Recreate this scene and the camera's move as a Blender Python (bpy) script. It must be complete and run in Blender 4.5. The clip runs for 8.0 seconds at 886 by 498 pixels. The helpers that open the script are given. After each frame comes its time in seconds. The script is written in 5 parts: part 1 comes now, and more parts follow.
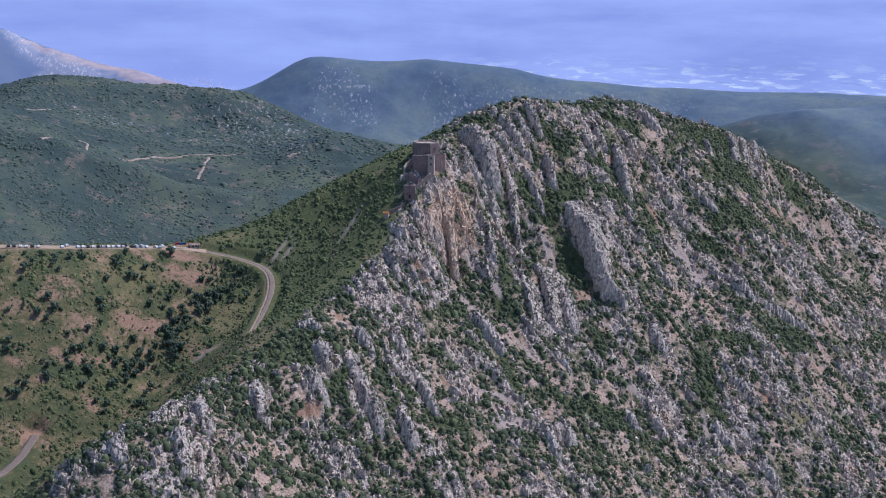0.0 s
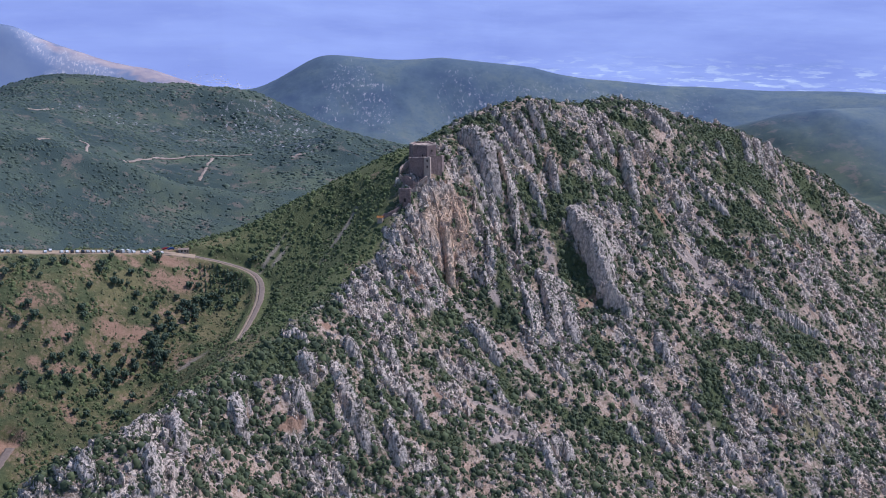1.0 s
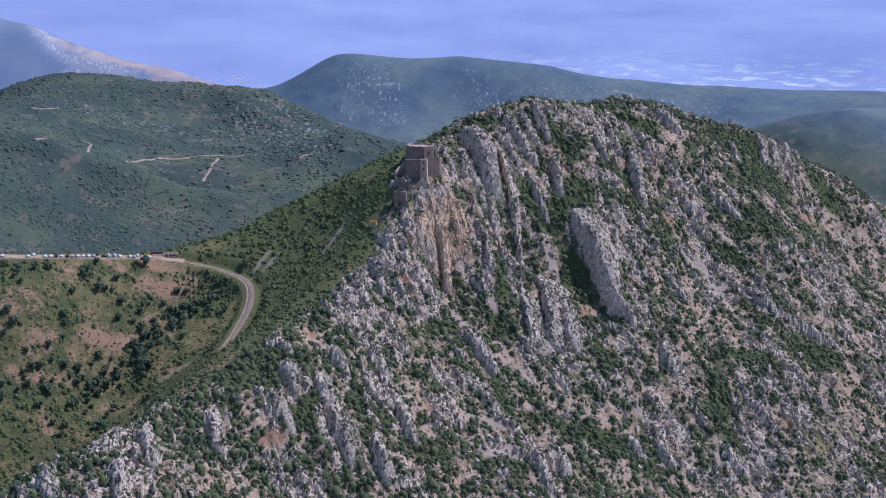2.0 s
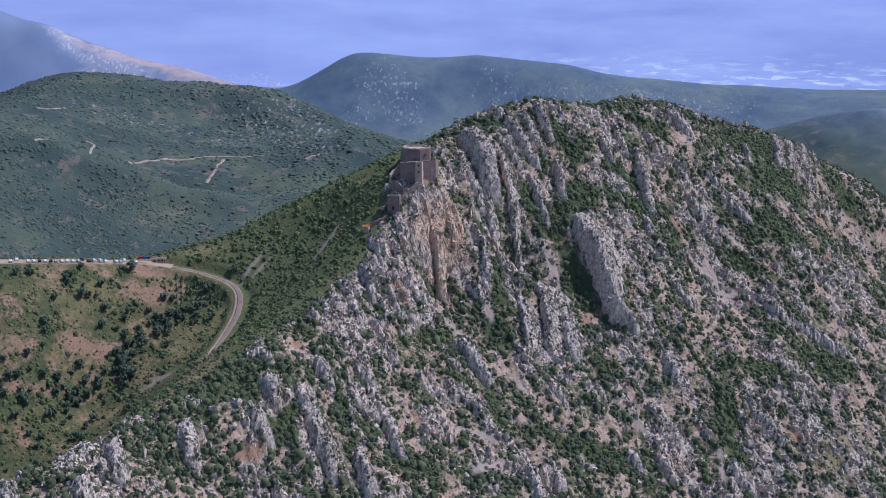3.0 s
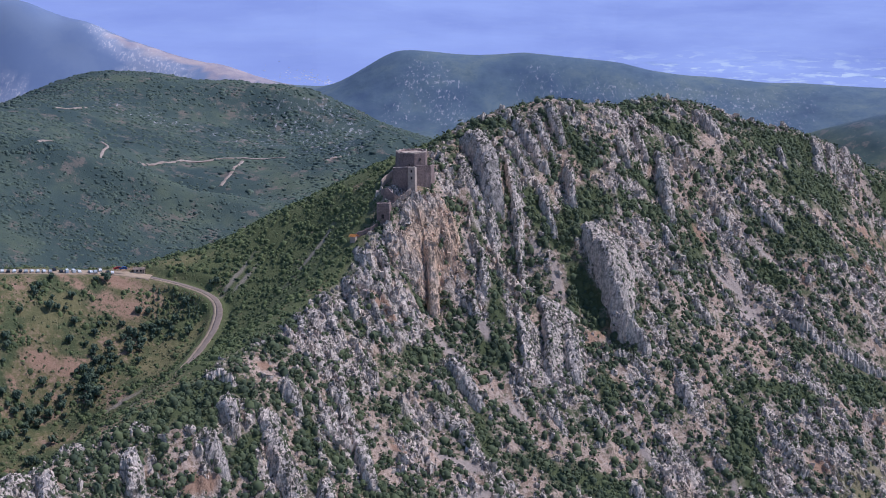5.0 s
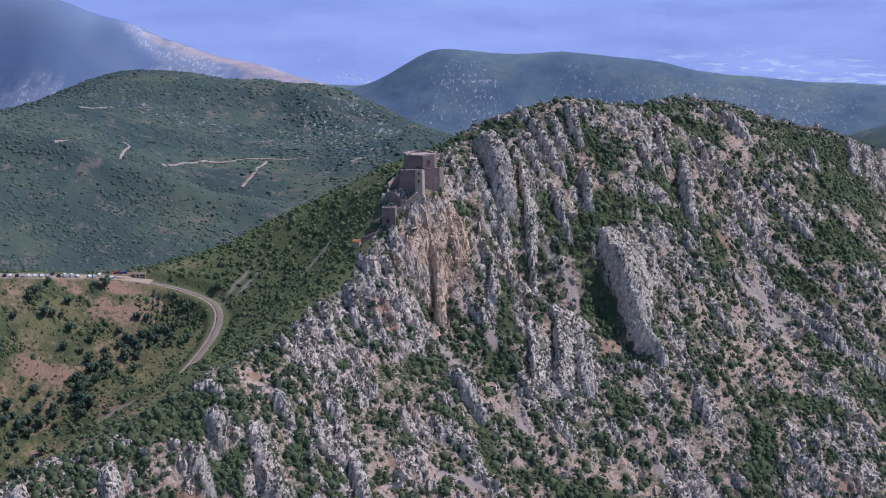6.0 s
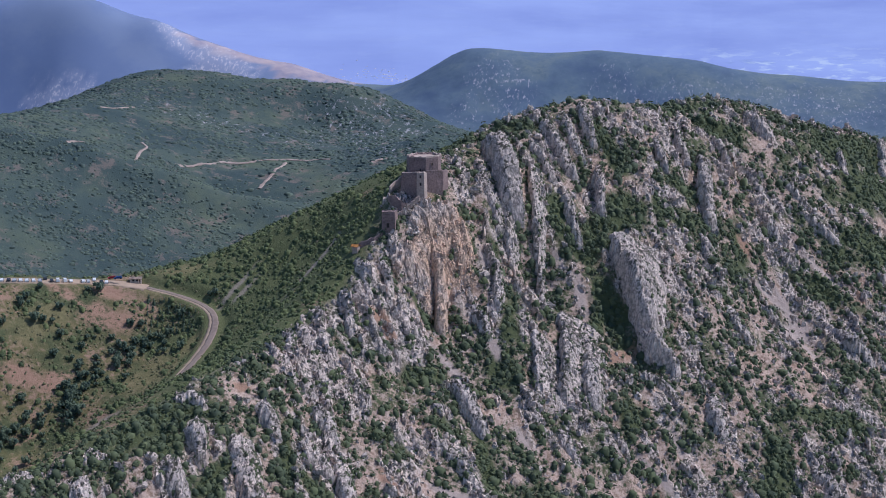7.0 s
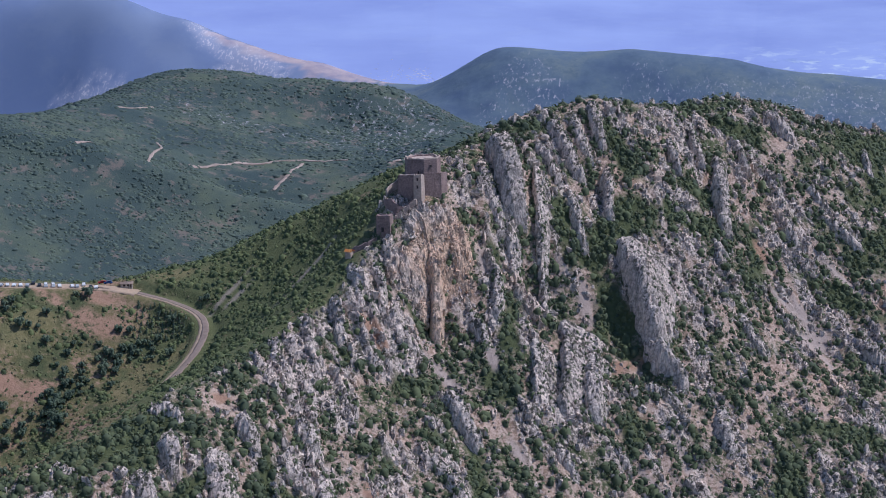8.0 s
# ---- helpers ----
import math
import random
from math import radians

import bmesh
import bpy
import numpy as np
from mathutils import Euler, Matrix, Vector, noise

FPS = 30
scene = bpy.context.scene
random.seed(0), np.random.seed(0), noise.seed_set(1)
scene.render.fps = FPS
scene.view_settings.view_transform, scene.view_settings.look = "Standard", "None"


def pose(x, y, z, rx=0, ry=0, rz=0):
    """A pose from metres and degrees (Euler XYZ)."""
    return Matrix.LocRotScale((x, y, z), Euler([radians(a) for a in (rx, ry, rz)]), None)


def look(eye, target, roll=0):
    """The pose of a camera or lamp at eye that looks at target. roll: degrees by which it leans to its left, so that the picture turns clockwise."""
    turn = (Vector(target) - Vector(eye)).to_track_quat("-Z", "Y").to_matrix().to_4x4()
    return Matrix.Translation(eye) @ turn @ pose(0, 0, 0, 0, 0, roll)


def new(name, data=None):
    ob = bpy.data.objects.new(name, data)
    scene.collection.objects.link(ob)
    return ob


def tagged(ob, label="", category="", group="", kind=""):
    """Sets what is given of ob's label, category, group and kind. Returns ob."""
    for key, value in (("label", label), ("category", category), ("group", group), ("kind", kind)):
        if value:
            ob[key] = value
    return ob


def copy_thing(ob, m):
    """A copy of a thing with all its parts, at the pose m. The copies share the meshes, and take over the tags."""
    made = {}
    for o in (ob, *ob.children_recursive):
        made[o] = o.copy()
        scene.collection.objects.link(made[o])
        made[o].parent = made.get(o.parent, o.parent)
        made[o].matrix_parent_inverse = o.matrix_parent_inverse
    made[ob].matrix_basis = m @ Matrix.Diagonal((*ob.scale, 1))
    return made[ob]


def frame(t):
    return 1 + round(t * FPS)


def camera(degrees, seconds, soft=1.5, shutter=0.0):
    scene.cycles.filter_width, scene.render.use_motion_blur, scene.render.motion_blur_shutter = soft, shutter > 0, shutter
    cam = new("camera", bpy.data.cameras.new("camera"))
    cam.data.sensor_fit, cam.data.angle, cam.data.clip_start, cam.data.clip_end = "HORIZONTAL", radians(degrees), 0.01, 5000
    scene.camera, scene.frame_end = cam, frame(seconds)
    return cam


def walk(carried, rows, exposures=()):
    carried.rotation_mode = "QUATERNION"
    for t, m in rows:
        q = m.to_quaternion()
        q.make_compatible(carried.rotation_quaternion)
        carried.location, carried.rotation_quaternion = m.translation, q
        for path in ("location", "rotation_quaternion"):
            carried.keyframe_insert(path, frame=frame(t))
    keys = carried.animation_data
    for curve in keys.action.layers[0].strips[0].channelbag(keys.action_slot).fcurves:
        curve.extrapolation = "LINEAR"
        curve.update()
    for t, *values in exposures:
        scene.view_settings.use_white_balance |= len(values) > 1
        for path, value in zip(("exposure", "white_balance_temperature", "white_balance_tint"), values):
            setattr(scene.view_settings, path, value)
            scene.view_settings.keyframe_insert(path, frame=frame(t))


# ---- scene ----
cam = camera(36.0, 8.0, soft=1.0)


def flown(x, y, z, heading, pitch, roll):
    """A pose of the helicopter's camera: degrees to the left of +y, above the level, and of bank."""
    return pose(x, y, z, 90 + pitch, 0, heading) @ pose(0, 0, 0, 0, 0, roll)


walk(cam, [
    (0.0, flown(-82.10, -885.67, 390.94, -5.340, -10.837, 0.487)),
    (0.5, flown(-71.93, -872.37, 390.49, -4.787, -10.880, 0.426)),
    (1.0, flown(-61.04, -858.84, 390.11, -4.156, -10.925, 0.392)),
    (1.5, flown(-50.31, -845.32, 389.42, -3.509, -10.963, 0.352)),
    (3.0, flown(-17.72, -807.54, 387.72, -1.450, -11.045, 0.213)),
    (3.5, flown(-7.06, -795.03, 387.15, -0.763, -11.077, 0.141)),
    (4.0, flown(3.92, -782.26, 386.51, 0.010, -11.097, 0.099)),
    (5.5, flown(35.84, -741.65, 384.28, 2.797, -11.178, -0.140)),
    (6.0, flown(46.77, -728.36, 383.28, 4.006, -11.177, -0.213)),
    (6.5, flown(57.28, -715.37, 382.29, 5.129, -11.180, -0.329)),
    (7.0, flown(67.78, -701.94, 381.33, 6.136, -11.187, -0.413)),
    (7.5, flown(77.48, -688.81, 380.19, 7.060, -11.187, -0.487)),
    (8.0, flown(88.33, -674.96, 378.99, 8.178, -11.181, -0.618)),
], exposures=((0.0, -0.42, 5350, 16), (8.0, -0.50, 5350, 16)))

# ---- daylight ----
SUN_ELEVATION, SUN_AZIMUTH = radians(55), radians(70)   # azimuth from +y towards +x
world = bpy.data.worlds.new("sky")
scene.world = world
world.use_nodes = True
sky_nodes = world.node_tree
sky = sky_nodes.nodes.new("ShaderNodeTexSky")
sky.sky_type, sky.sun_disc = "NISHITA", False
sky.sun_elevation, sky.sun_rotation = SUN_ELEVATION, SUN_AZIMUTH
sky.altitude, sky.dust_density, sky.ozone_density = 700, 0.7, 2.5
sky_nodes.links.new(sky.outputs["Color"], sky_nodes.nodes["Background"].inputs["Color"])
sky_nodes.nodes["Background"].inputs["Strength"].default_value = 0.135
sun = new("sun", bpy.data.lights.new("sun", "SUN"))
sun.data.energy, sun.data.angle, sun.data.color = 5.0, radians(0.5), (1.0, 0.895, 0.77)
sun_way = Vector((math.cos(SUN_ELEVATION) * math.sin(SUN_AZIMUTH), math.cos(SUN_ELEVATION) * math.cos(SUN_AZIMUTH), math.sin(SUN_ELEVATION)))
sun.matrix_world = look(tuple(sun_way * 3000), (0, 0, 0))

# ---- materials ----
def material(name, roughness=0.9):
    m = bpy.data.materials.new(name)
    m.use_nodes = True
    t = m.node_tree
    b = t.nodes["Principled BSDF"]
    b.inputs["Roughness"].default_value = roughness
    b.inputs["Specular IOR Level"].default_value = 0.2
    return m, t, b


def noise_node(t, scale, detail=4, vector=None, rough_=0.6):
    n = t.nodes.new("ShaderNodeTexNoise")
    n.inputs["Scale"].default_value, n.inputs["Detail"].default_value, n.inputs["Roughness"].default_value = scale, detail, rough_
    if vector is not None:
        t.links.new(vector, n.inputs["Vector"])
    return n.outputs["Fac"]


def ramp(t, fac, *stops):
    """A colour ramp: stops are (place, colour)."""
    n = t.nodes.new("ShaderNodeValToRGB")
    e = n.color_ramp.elements
    for k, (place, colour) in enumerate(stops):
        s = e[k] if k < 2 else e.new(place)
        s.position, s.color = place, (*colour, 1)
    t.links.new(fac, n.inputs["Fac"])
    return n.outputs["Color"]


def mix(t, fac, a, b, kind="MIX"):
    n = t.nodes.new("ShaderNodeMix")
    n.data_type, n.blend_type = "RGBA", kind
    for socket, v in ((n.inputs["Factor"], fac), (n.inputs["A"], a), (n.inputs["B"], b)):
        if isinstance(v, (int, float)):
            socket.default_value = v
        elif isinstance(v, tuple):
            socket.default_value = (*v, 1)
        else:
            t.links.new(v, socket)
    return n.outputs["Result"]


def maths(t, op, a, b=0.0, c=0.0):
    n = t.nodes.new("ShaderNodeMath")
    n.operation = op
    for socket, v in zip(n.inputs, (a, b, c)):
        if isinstance(v, (int, float)):
            socket.default_value = v
        else:
            t.links.new(v, socket)
    return n.outputs[0]


def mask(t, fac, lo, hi):
    n = t.nodes.new("ShaderNodeMapRange")
    n.interpolation_type = "SMOOTHSTEP"
    n.inputs["From Min"].default_value, n.inputs["From Max"].default_value = lo, hi
    t.links.new(fac, n.inputs["Value"])
    return n.outputs["Result"]


def bump(t, b, height, strength=0.5, distance=0.5):
    n = t.nodes.new("ShaderNodeBump")
    n.inputs["Strength"].default_value, n.inputs["Distance"].default_value = strength, distance
    t.links.new(height, n.inputs["Height"])
    t.links.new(n.outputs["Normal"], b.inputs["Normal"])


def position(t, sx=1, sy=1, sz=1):
    g = t.nodes.new("ShaderNodeNewGeometry")
    m = t.nodes.new("ShaderNodeMapping")
    m.inputs["Scale"].default_value = (sx, sy, sz)
    t.links.new(g.outputs["Position"], m.inputs["Vector"])
    return m.outputs["Vector"]


def attribute(t, name):
    a = t.nodes.new("ShaderNodeAttribute")
    a.attribute_name = name
    return a.outputs["Fac"]


def crevices(t, scale, squash=0.55):
    """The way to the nearest crack between blocks of rock, cells of about 1 / scale metres."""
    p = position(t, 1, 1, squash)
    n = t.nodes.new("ShaderNodeTexNoise")
    n.inputs["Scale"].default_value, n.inputs["Detail"].default_value = 0.5, 3
    t.links.new(p, n.inputs["Vector"])
    add = t.nodes.new("ShaderNodeVectorMath")
    add.operation = "MULTIPLY_ADD"
    add.inputs[1].default_value = (5.0, 5.0, 5.0)
    t.links.new(n.outputs["Color"], add.inputs[0])
    t.links.new(p, add.inputs[2])
    v = t.nodes.new("ShaderNodeTexVoronoi")
    v.feature = "DISTANCE_TO_EDGE"
    v.inputs["Scale"].default_value = scale
    t.links.new(add.outputs[0], v.inputs["Vector"])
    return v.outputs["Distance"]


def pocks(t, scale=0.5, squash=0.8):
    """Hollows and tufts that pit the rock: 1 inside, ragged, closer together in some places than in others."""
    p = position(t, 1, 1, squash)
    n = t.nodes.new("ShaderNodeTexNoise")
    n.inputs["Scale"].default_value, n.inputs["Detail"].default_value = 0.9, 3
    t.links.new(p, n.inputs["Vector"])
    add = t.nodes.new("ShaderNodeVectorMath")
    add.operation = "MULTIPLY_ADD"
    add.inputs[1].default_value = (2.4, 2.4, 2.4)
    t.links.new(n.outputs["Color"], add.inputs[0])
    t.links.new(p, add.inputs[2])
    v = t.nodes.new("ShaderNodeTexVoronoi")
    v.inputs["Scale"].default_value = scale
    t.links.new(add.outputs[0], v.inputs["Vector"])
    spread = maths(t, "MULTIPLY", maths(t, "SUBTRACT", noise_node(t, 0.09, 3, p), 0.5), 0.9)
    return maths(t, "SUBTRACT", 1.0, mask(t, maths(t, "SUBTRACT", v.outputs["Distance"], spread), 0.32, 0.37))


def limestone_colour(t, warm=0.0):
    """Cream to grey limestone: stained, streaked, and pitted with dark hollows and tufts where it is not sheer."""
    p = position(t)
    streak = position(t, 0.9, 0.9, 0.30)
    big = noise_node(t, 0.03, 4, p)
    fine = noise_node(t, 0.45, 6, p, 0.68)
    crack = crevices(t, 0.5, 0.3)
    col = ramp(t, fine, (0.28, (0.22, 0.19, 0.18)), (0.40, (0.46, 0.385, 0.345)), (0.52, (0.74, 0.62, 0.535)))
    col = mix(t, maths(t, "MULTIPLY", mask(t, noise_node(t, 0.6, 4, streak), 0.52, 0.70), 0.40), col, (0.30, 0.275, 0.29))
    ochre = mask(t, big, 0.56 - 0.25 * warm, 0.72 - 0.2 * warm)
    col = mix(t, maths(t, "MULTIPLY", ochre, 0.45 + 0.4 * warm), col, (0.70, 0.465, 0.31))
    g = t.nodes.new("ShaderNodeNewGeometry")
    up = t.nodes.new("ShaderNodeSeparateXYZ")
    t.links.new(g.outputs["True Normal"], up.inputs[0])
    hold_ = maths(t, "ADD", 0.18, maths(t, "MULTIPLY", mask(t, up.outputs["Z"], 0.15, 0.5), 0.82))   # earth and plants keep to the gentler rock
    hollow = maths(t, "MULTIPLY", maths(t, "MAXIMUM", pocks(t, 0.42), pocks(t, 0.85)), hold_)
    tufts = maths(t, "MULTIPLY", mask(t, noise_node(t, 0.38, 5, p, 0.7), 0.575 + 0.06 * warm, 0.625 + 0.06 * warm), hold_)
    col = mix(t, maths(t, "MULTIPLY", hollow, 0.92 - 0.3 * warm), col, (0.050, 0.050, 0.036))
    col = mix(t, maths(t, "MULTIPLY", tufts, 1.0 - 0.6 * warm), col, (0.055, 0.064, 0.034))
    gap = maths(t, "SUBTRACT", 1.0, mask(t, crack, 0.02, 0.13))
    height = maths(t, "SUBTRACT", maths(t, "ADD", fine, maths(t, "MULTIPLY", mask(t, crack, 0.0, 0.3), 0.22)), maths(t, "MULTIPLY", hollow, 0.3))
    return mix(t, maths(t, "MULTIPLY", gap, 0.45), col, (0.075, 0.075, 0.062)), height


def make_limestone(name, warm=0.0):
    m, t, b = material(name, 0.95)
    col, height = limestone_colour(t, warm)
    t.links.new(col, b.inputs["Base Color"])
    bump(t, b, height, 0.6, 0.7)
    return m


def make_leaf(name, dark, light):
    m, t, b = material(name, 0.8)
    g = t.nodes.new("ShaderNodeNewGeometry")
    fac = g.outputs["Random Per Island"]
    patch = maths(t, "ADD", maths(t, "MULTIPLY", noise_node(t, 0.02, 3, position(t)), 0.5), maths(t, "MULTIPLY", noise_node(t, 0.22, 2, position(t)), 0.9))
    fac = maths(t, "ADD", maths(t, "MULTIPLY", fac, 0.35), maths(t, "MULTIPLY", maths(t, "SUBTRACT", patch, 0.2), 0.65))
    col = ramp(t, fac, (0.15, dark), (0.75, light))
    t.links.new(col, b.inputs["Base Color"])
    return m


LIMESTONE = make_limestone("limestone")
OCHRE_LIMESTONE = make_limestone("ochre_limestone", 0.85)
SCRUB = make_leaf("evergreen_scrub", (0.036, 0.054, 0.042), (0.125, 0.148, 0.072))
GREEN_SCRUB = make_leaf("green_scrub", (0.036, 0.057, 0.032), (0.150, 0.175, 0.072))
DRY_SCRUB = make_leaf("dry_scrub", (0.070, 0.080, 0.042), (0.175, 0.160, 0.085))
TREE_LEAF = make_leaf("tree_leaf", (0.055, 0.085, 0.066), (0.130, 0.165, 0.100))
# oak green with some distance haze mixed in as blue
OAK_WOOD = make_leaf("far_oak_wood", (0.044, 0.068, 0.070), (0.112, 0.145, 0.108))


def make_ground():
    m, t, b = material("hillside_ground", 0.95)
    p = position(t)
    rock, blocks = limestone_colour(t)
    mid = noise_node(t, 0.05, 5, p)
    fine = noise_node(t, 0.5, 6, p, 0.75)
    soil = ramp(t, mid, (0.3, (0.29, 0.20, 0.14)), (0.5, (0.38, 0.26, 0.19)), (0.7, (0.43, 0.27, 0.19)))
    turf = ramp(t, fine, (0.3, (0.046, 0.062, 0.030)), (0.7, (0.125, 0.138, 0.066)))
    scree = ramp(t, fine, (0.3, (0.33, 0.265, 0.23)), (0.7, (0.45, 0.365, 0.32)))
    both = maths(t, "ADD", maths(t, "MULTIPLY", mid, 0.5), maths(t, "MULTIPLY", fine, 0.5))
    face = mix(t, mask(t, both, 0.43, 0.50), turf, mix(t, 0.4, soil, rock))
    face = mix(t, attribute(t, "rock"), face, rock)
    face = mix(t, attribute(t, "lush"), face, mix(t, 0.5, turf, (0.085, 0.10, 0.044)))
    slope = mix(t, mask(t, both, 0.56, 0.66), mix(t, 0.5, turf, (0.155, 0.165, 0.070)), soil)
    field = mix(t, mask(t, both, 0.51, 0.61), mix(t, mask(t, mid, 0.40, 0.60), turf, ramp(t, fine, (0.3, (0.125, 0.112, 0.050)), (0.7, (0.215, 0.182, 0.088)))), mix(t, 0.4, soil, (0.17, 0.125, 0.085)))
    col = mix(t, attribute(t, "side"), mix(t, attribute(t, "field"), slope, field), face)
    col = mix(t, attribute(t, "scree"), col, scree)
    earth = ramp(t, fine, (0.3, (0.28, 0.170, 0.115)), (0.7, (0.39, 0.250, 0.175)))
    col = mix(t, maths(t, "MULTIPLY", attribute(t, "earth"), mask(t, both, 0.40, 0.50)), col, earth)
    col = mix(t, maths(t, "MULTIPLY", attribute(t, "meadow"), 0.8), col, ramp(t, fine, (0.3, (0.13, 0.12, 0.055)), (0.7, (0.26, 0.22, 0.11))))
    patch = noise_node(t, 0.010, 6, p, 0.7)
    # woodland floor: its greens carry a little painted blue haze
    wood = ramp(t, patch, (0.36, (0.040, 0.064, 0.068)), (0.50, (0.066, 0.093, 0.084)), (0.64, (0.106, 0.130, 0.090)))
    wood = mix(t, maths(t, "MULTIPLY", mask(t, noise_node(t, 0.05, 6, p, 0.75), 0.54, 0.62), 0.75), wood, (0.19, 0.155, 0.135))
    # round hill: blue distance haze is put into these base colours
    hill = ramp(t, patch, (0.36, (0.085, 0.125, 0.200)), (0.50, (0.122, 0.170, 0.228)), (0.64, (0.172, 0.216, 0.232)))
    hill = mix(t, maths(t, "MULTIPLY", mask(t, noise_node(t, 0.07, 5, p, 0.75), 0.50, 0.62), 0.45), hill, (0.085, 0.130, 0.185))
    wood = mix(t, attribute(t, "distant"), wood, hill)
    # cliff mountain: the same haze, painted as a stronger blue
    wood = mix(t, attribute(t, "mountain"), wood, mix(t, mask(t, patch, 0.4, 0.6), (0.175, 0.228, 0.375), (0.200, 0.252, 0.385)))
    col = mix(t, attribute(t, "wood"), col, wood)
    # bare tan ridge, its sunlight and haze put into the colour
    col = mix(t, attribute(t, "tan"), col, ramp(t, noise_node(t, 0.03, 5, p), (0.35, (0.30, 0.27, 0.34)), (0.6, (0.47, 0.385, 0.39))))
    # pale cliffs, with distance haze blended in as a bluish grey
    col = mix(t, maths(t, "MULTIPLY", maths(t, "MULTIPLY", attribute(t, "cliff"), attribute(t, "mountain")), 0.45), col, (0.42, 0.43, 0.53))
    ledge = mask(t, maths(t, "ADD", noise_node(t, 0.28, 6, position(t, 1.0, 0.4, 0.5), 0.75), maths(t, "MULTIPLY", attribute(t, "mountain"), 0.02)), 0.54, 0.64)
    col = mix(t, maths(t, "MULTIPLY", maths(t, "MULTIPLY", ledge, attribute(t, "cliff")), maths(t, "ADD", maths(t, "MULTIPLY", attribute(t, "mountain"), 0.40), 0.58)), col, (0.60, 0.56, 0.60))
    t.links.new(col, b.inputs["Base Color"])
    bump(t, b, maths(t, "ADD", noise_node(t, 0.9, 7, p, 0.75), maths(t, "MULTIPLY", attribute(t, "rock"), blocks)), 0.7, 0.6)
    return m


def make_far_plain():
    """The plain and the ranges beyond it: blue summer haze painted as a glow."""
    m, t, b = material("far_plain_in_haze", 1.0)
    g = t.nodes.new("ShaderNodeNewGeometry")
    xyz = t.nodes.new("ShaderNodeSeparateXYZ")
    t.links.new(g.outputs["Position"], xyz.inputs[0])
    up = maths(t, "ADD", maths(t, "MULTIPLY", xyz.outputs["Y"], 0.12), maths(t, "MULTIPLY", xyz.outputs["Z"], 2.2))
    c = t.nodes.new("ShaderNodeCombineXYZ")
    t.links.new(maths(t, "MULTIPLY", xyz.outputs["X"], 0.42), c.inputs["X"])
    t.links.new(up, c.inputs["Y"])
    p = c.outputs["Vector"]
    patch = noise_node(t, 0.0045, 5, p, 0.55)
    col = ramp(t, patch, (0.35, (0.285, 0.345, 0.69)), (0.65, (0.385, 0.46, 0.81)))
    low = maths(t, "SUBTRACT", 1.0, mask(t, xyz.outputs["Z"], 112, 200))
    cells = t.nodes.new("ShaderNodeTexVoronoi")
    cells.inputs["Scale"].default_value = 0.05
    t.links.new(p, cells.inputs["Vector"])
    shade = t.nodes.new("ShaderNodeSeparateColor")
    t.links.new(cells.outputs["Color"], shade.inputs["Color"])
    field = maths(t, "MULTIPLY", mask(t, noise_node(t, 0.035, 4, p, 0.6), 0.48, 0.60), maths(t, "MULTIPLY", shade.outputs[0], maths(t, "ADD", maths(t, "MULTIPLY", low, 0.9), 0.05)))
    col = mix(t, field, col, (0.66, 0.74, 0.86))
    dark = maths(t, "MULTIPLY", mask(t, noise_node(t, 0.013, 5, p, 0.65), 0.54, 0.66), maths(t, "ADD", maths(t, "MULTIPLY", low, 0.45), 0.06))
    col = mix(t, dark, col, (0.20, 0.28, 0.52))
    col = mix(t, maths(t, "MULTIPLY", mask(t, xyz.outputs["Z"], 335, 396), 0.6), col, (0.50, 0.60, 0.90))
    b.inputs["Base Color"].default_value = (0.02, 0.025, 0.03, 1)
    # no lamp: hazy daylight on the plain is put into the emission
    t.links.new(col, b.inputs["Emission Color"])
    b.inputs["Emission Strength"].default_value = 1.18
    return m


GROUND = make_ground()
FAR_PLAIN = make_far_plain()


def plain(name, colour, roughness=0.8, metal=0.0, spread=0.12, scale=1.5, depth=0.03):
    """A surface of one colour with wear at two scales."""
    m, t, b = material(name, roughness)
    p = position(t)
    v = maths(t, "ADD", maths(t, "MULTIPLY", noise_node(t, scale, 5, p), 0.6), maths(t, "MULTIPLY", noise_node(t, scale * 0.15, 3, p), 0.4))
    lo, hi = tuple(c * (1 - spread) for c in colour), tuple(min(1, c * (1 + spread)) for c in colour)
    t.links.new(ramp(t, v, (0.3, lo), (0.7, hi)), b.inputs["Base Color"])
    b.inputs["Metallic"].default_value = metal
    bump(t, b, noise_node(t, scale * 3, 5, p), 0.4, depth)
    return m


ASPHALT = plain("worn_asphalt", (0.25, 0.195, 0.165), 0.9, spread=0.25, scale=0.6)
TRACK_EARTH = plain("track_earth", (0.38, 0.30, 0.255), 0.95, spread=0.4, scale=0.2)
DUST = plain("dusty_gravel", (0.42, 0.315, 0.225), 0.95, spread=0.2, scale=0.5)
# one castle stone in two tones: fronts darkened as in shade, sunlit parts lightened
MASONRY = plain("castle_masonry", (0.26, 0.19, 0.175), 0.95, spread=0.55, scale=1.3, depth=0.35)
LIT_STONE = plain("sunlit_castle_stone", (0.46, 0.365, 0.31), 0.95, spread=0.35, scale=0.9, depth=0.2)
# near-black colour standing in for the shade inside wall openings
SHADE_STONE = plain("opening_shade", (0.05, 0.045, 0.045), 0.95)
BARK = plain("bark", (0.12, 0.09, 0.07), 0.95, spread=0.3)
GLASS = plain("car_window_glass", (0.02, 0.022, 0.025), 0.08, spread=0.1)
TYRE = plain("tyre_rubber", (0.02, 0.02, 0.02), 0.8)
WHITEWASH = plain("sandy_render", (0.50, 0.44, 0.37), 0.8)
ROOF_TILE = plain("faded_roof_tile", (0.46, 0.36, 0.30), 0.85, spread=0.25)
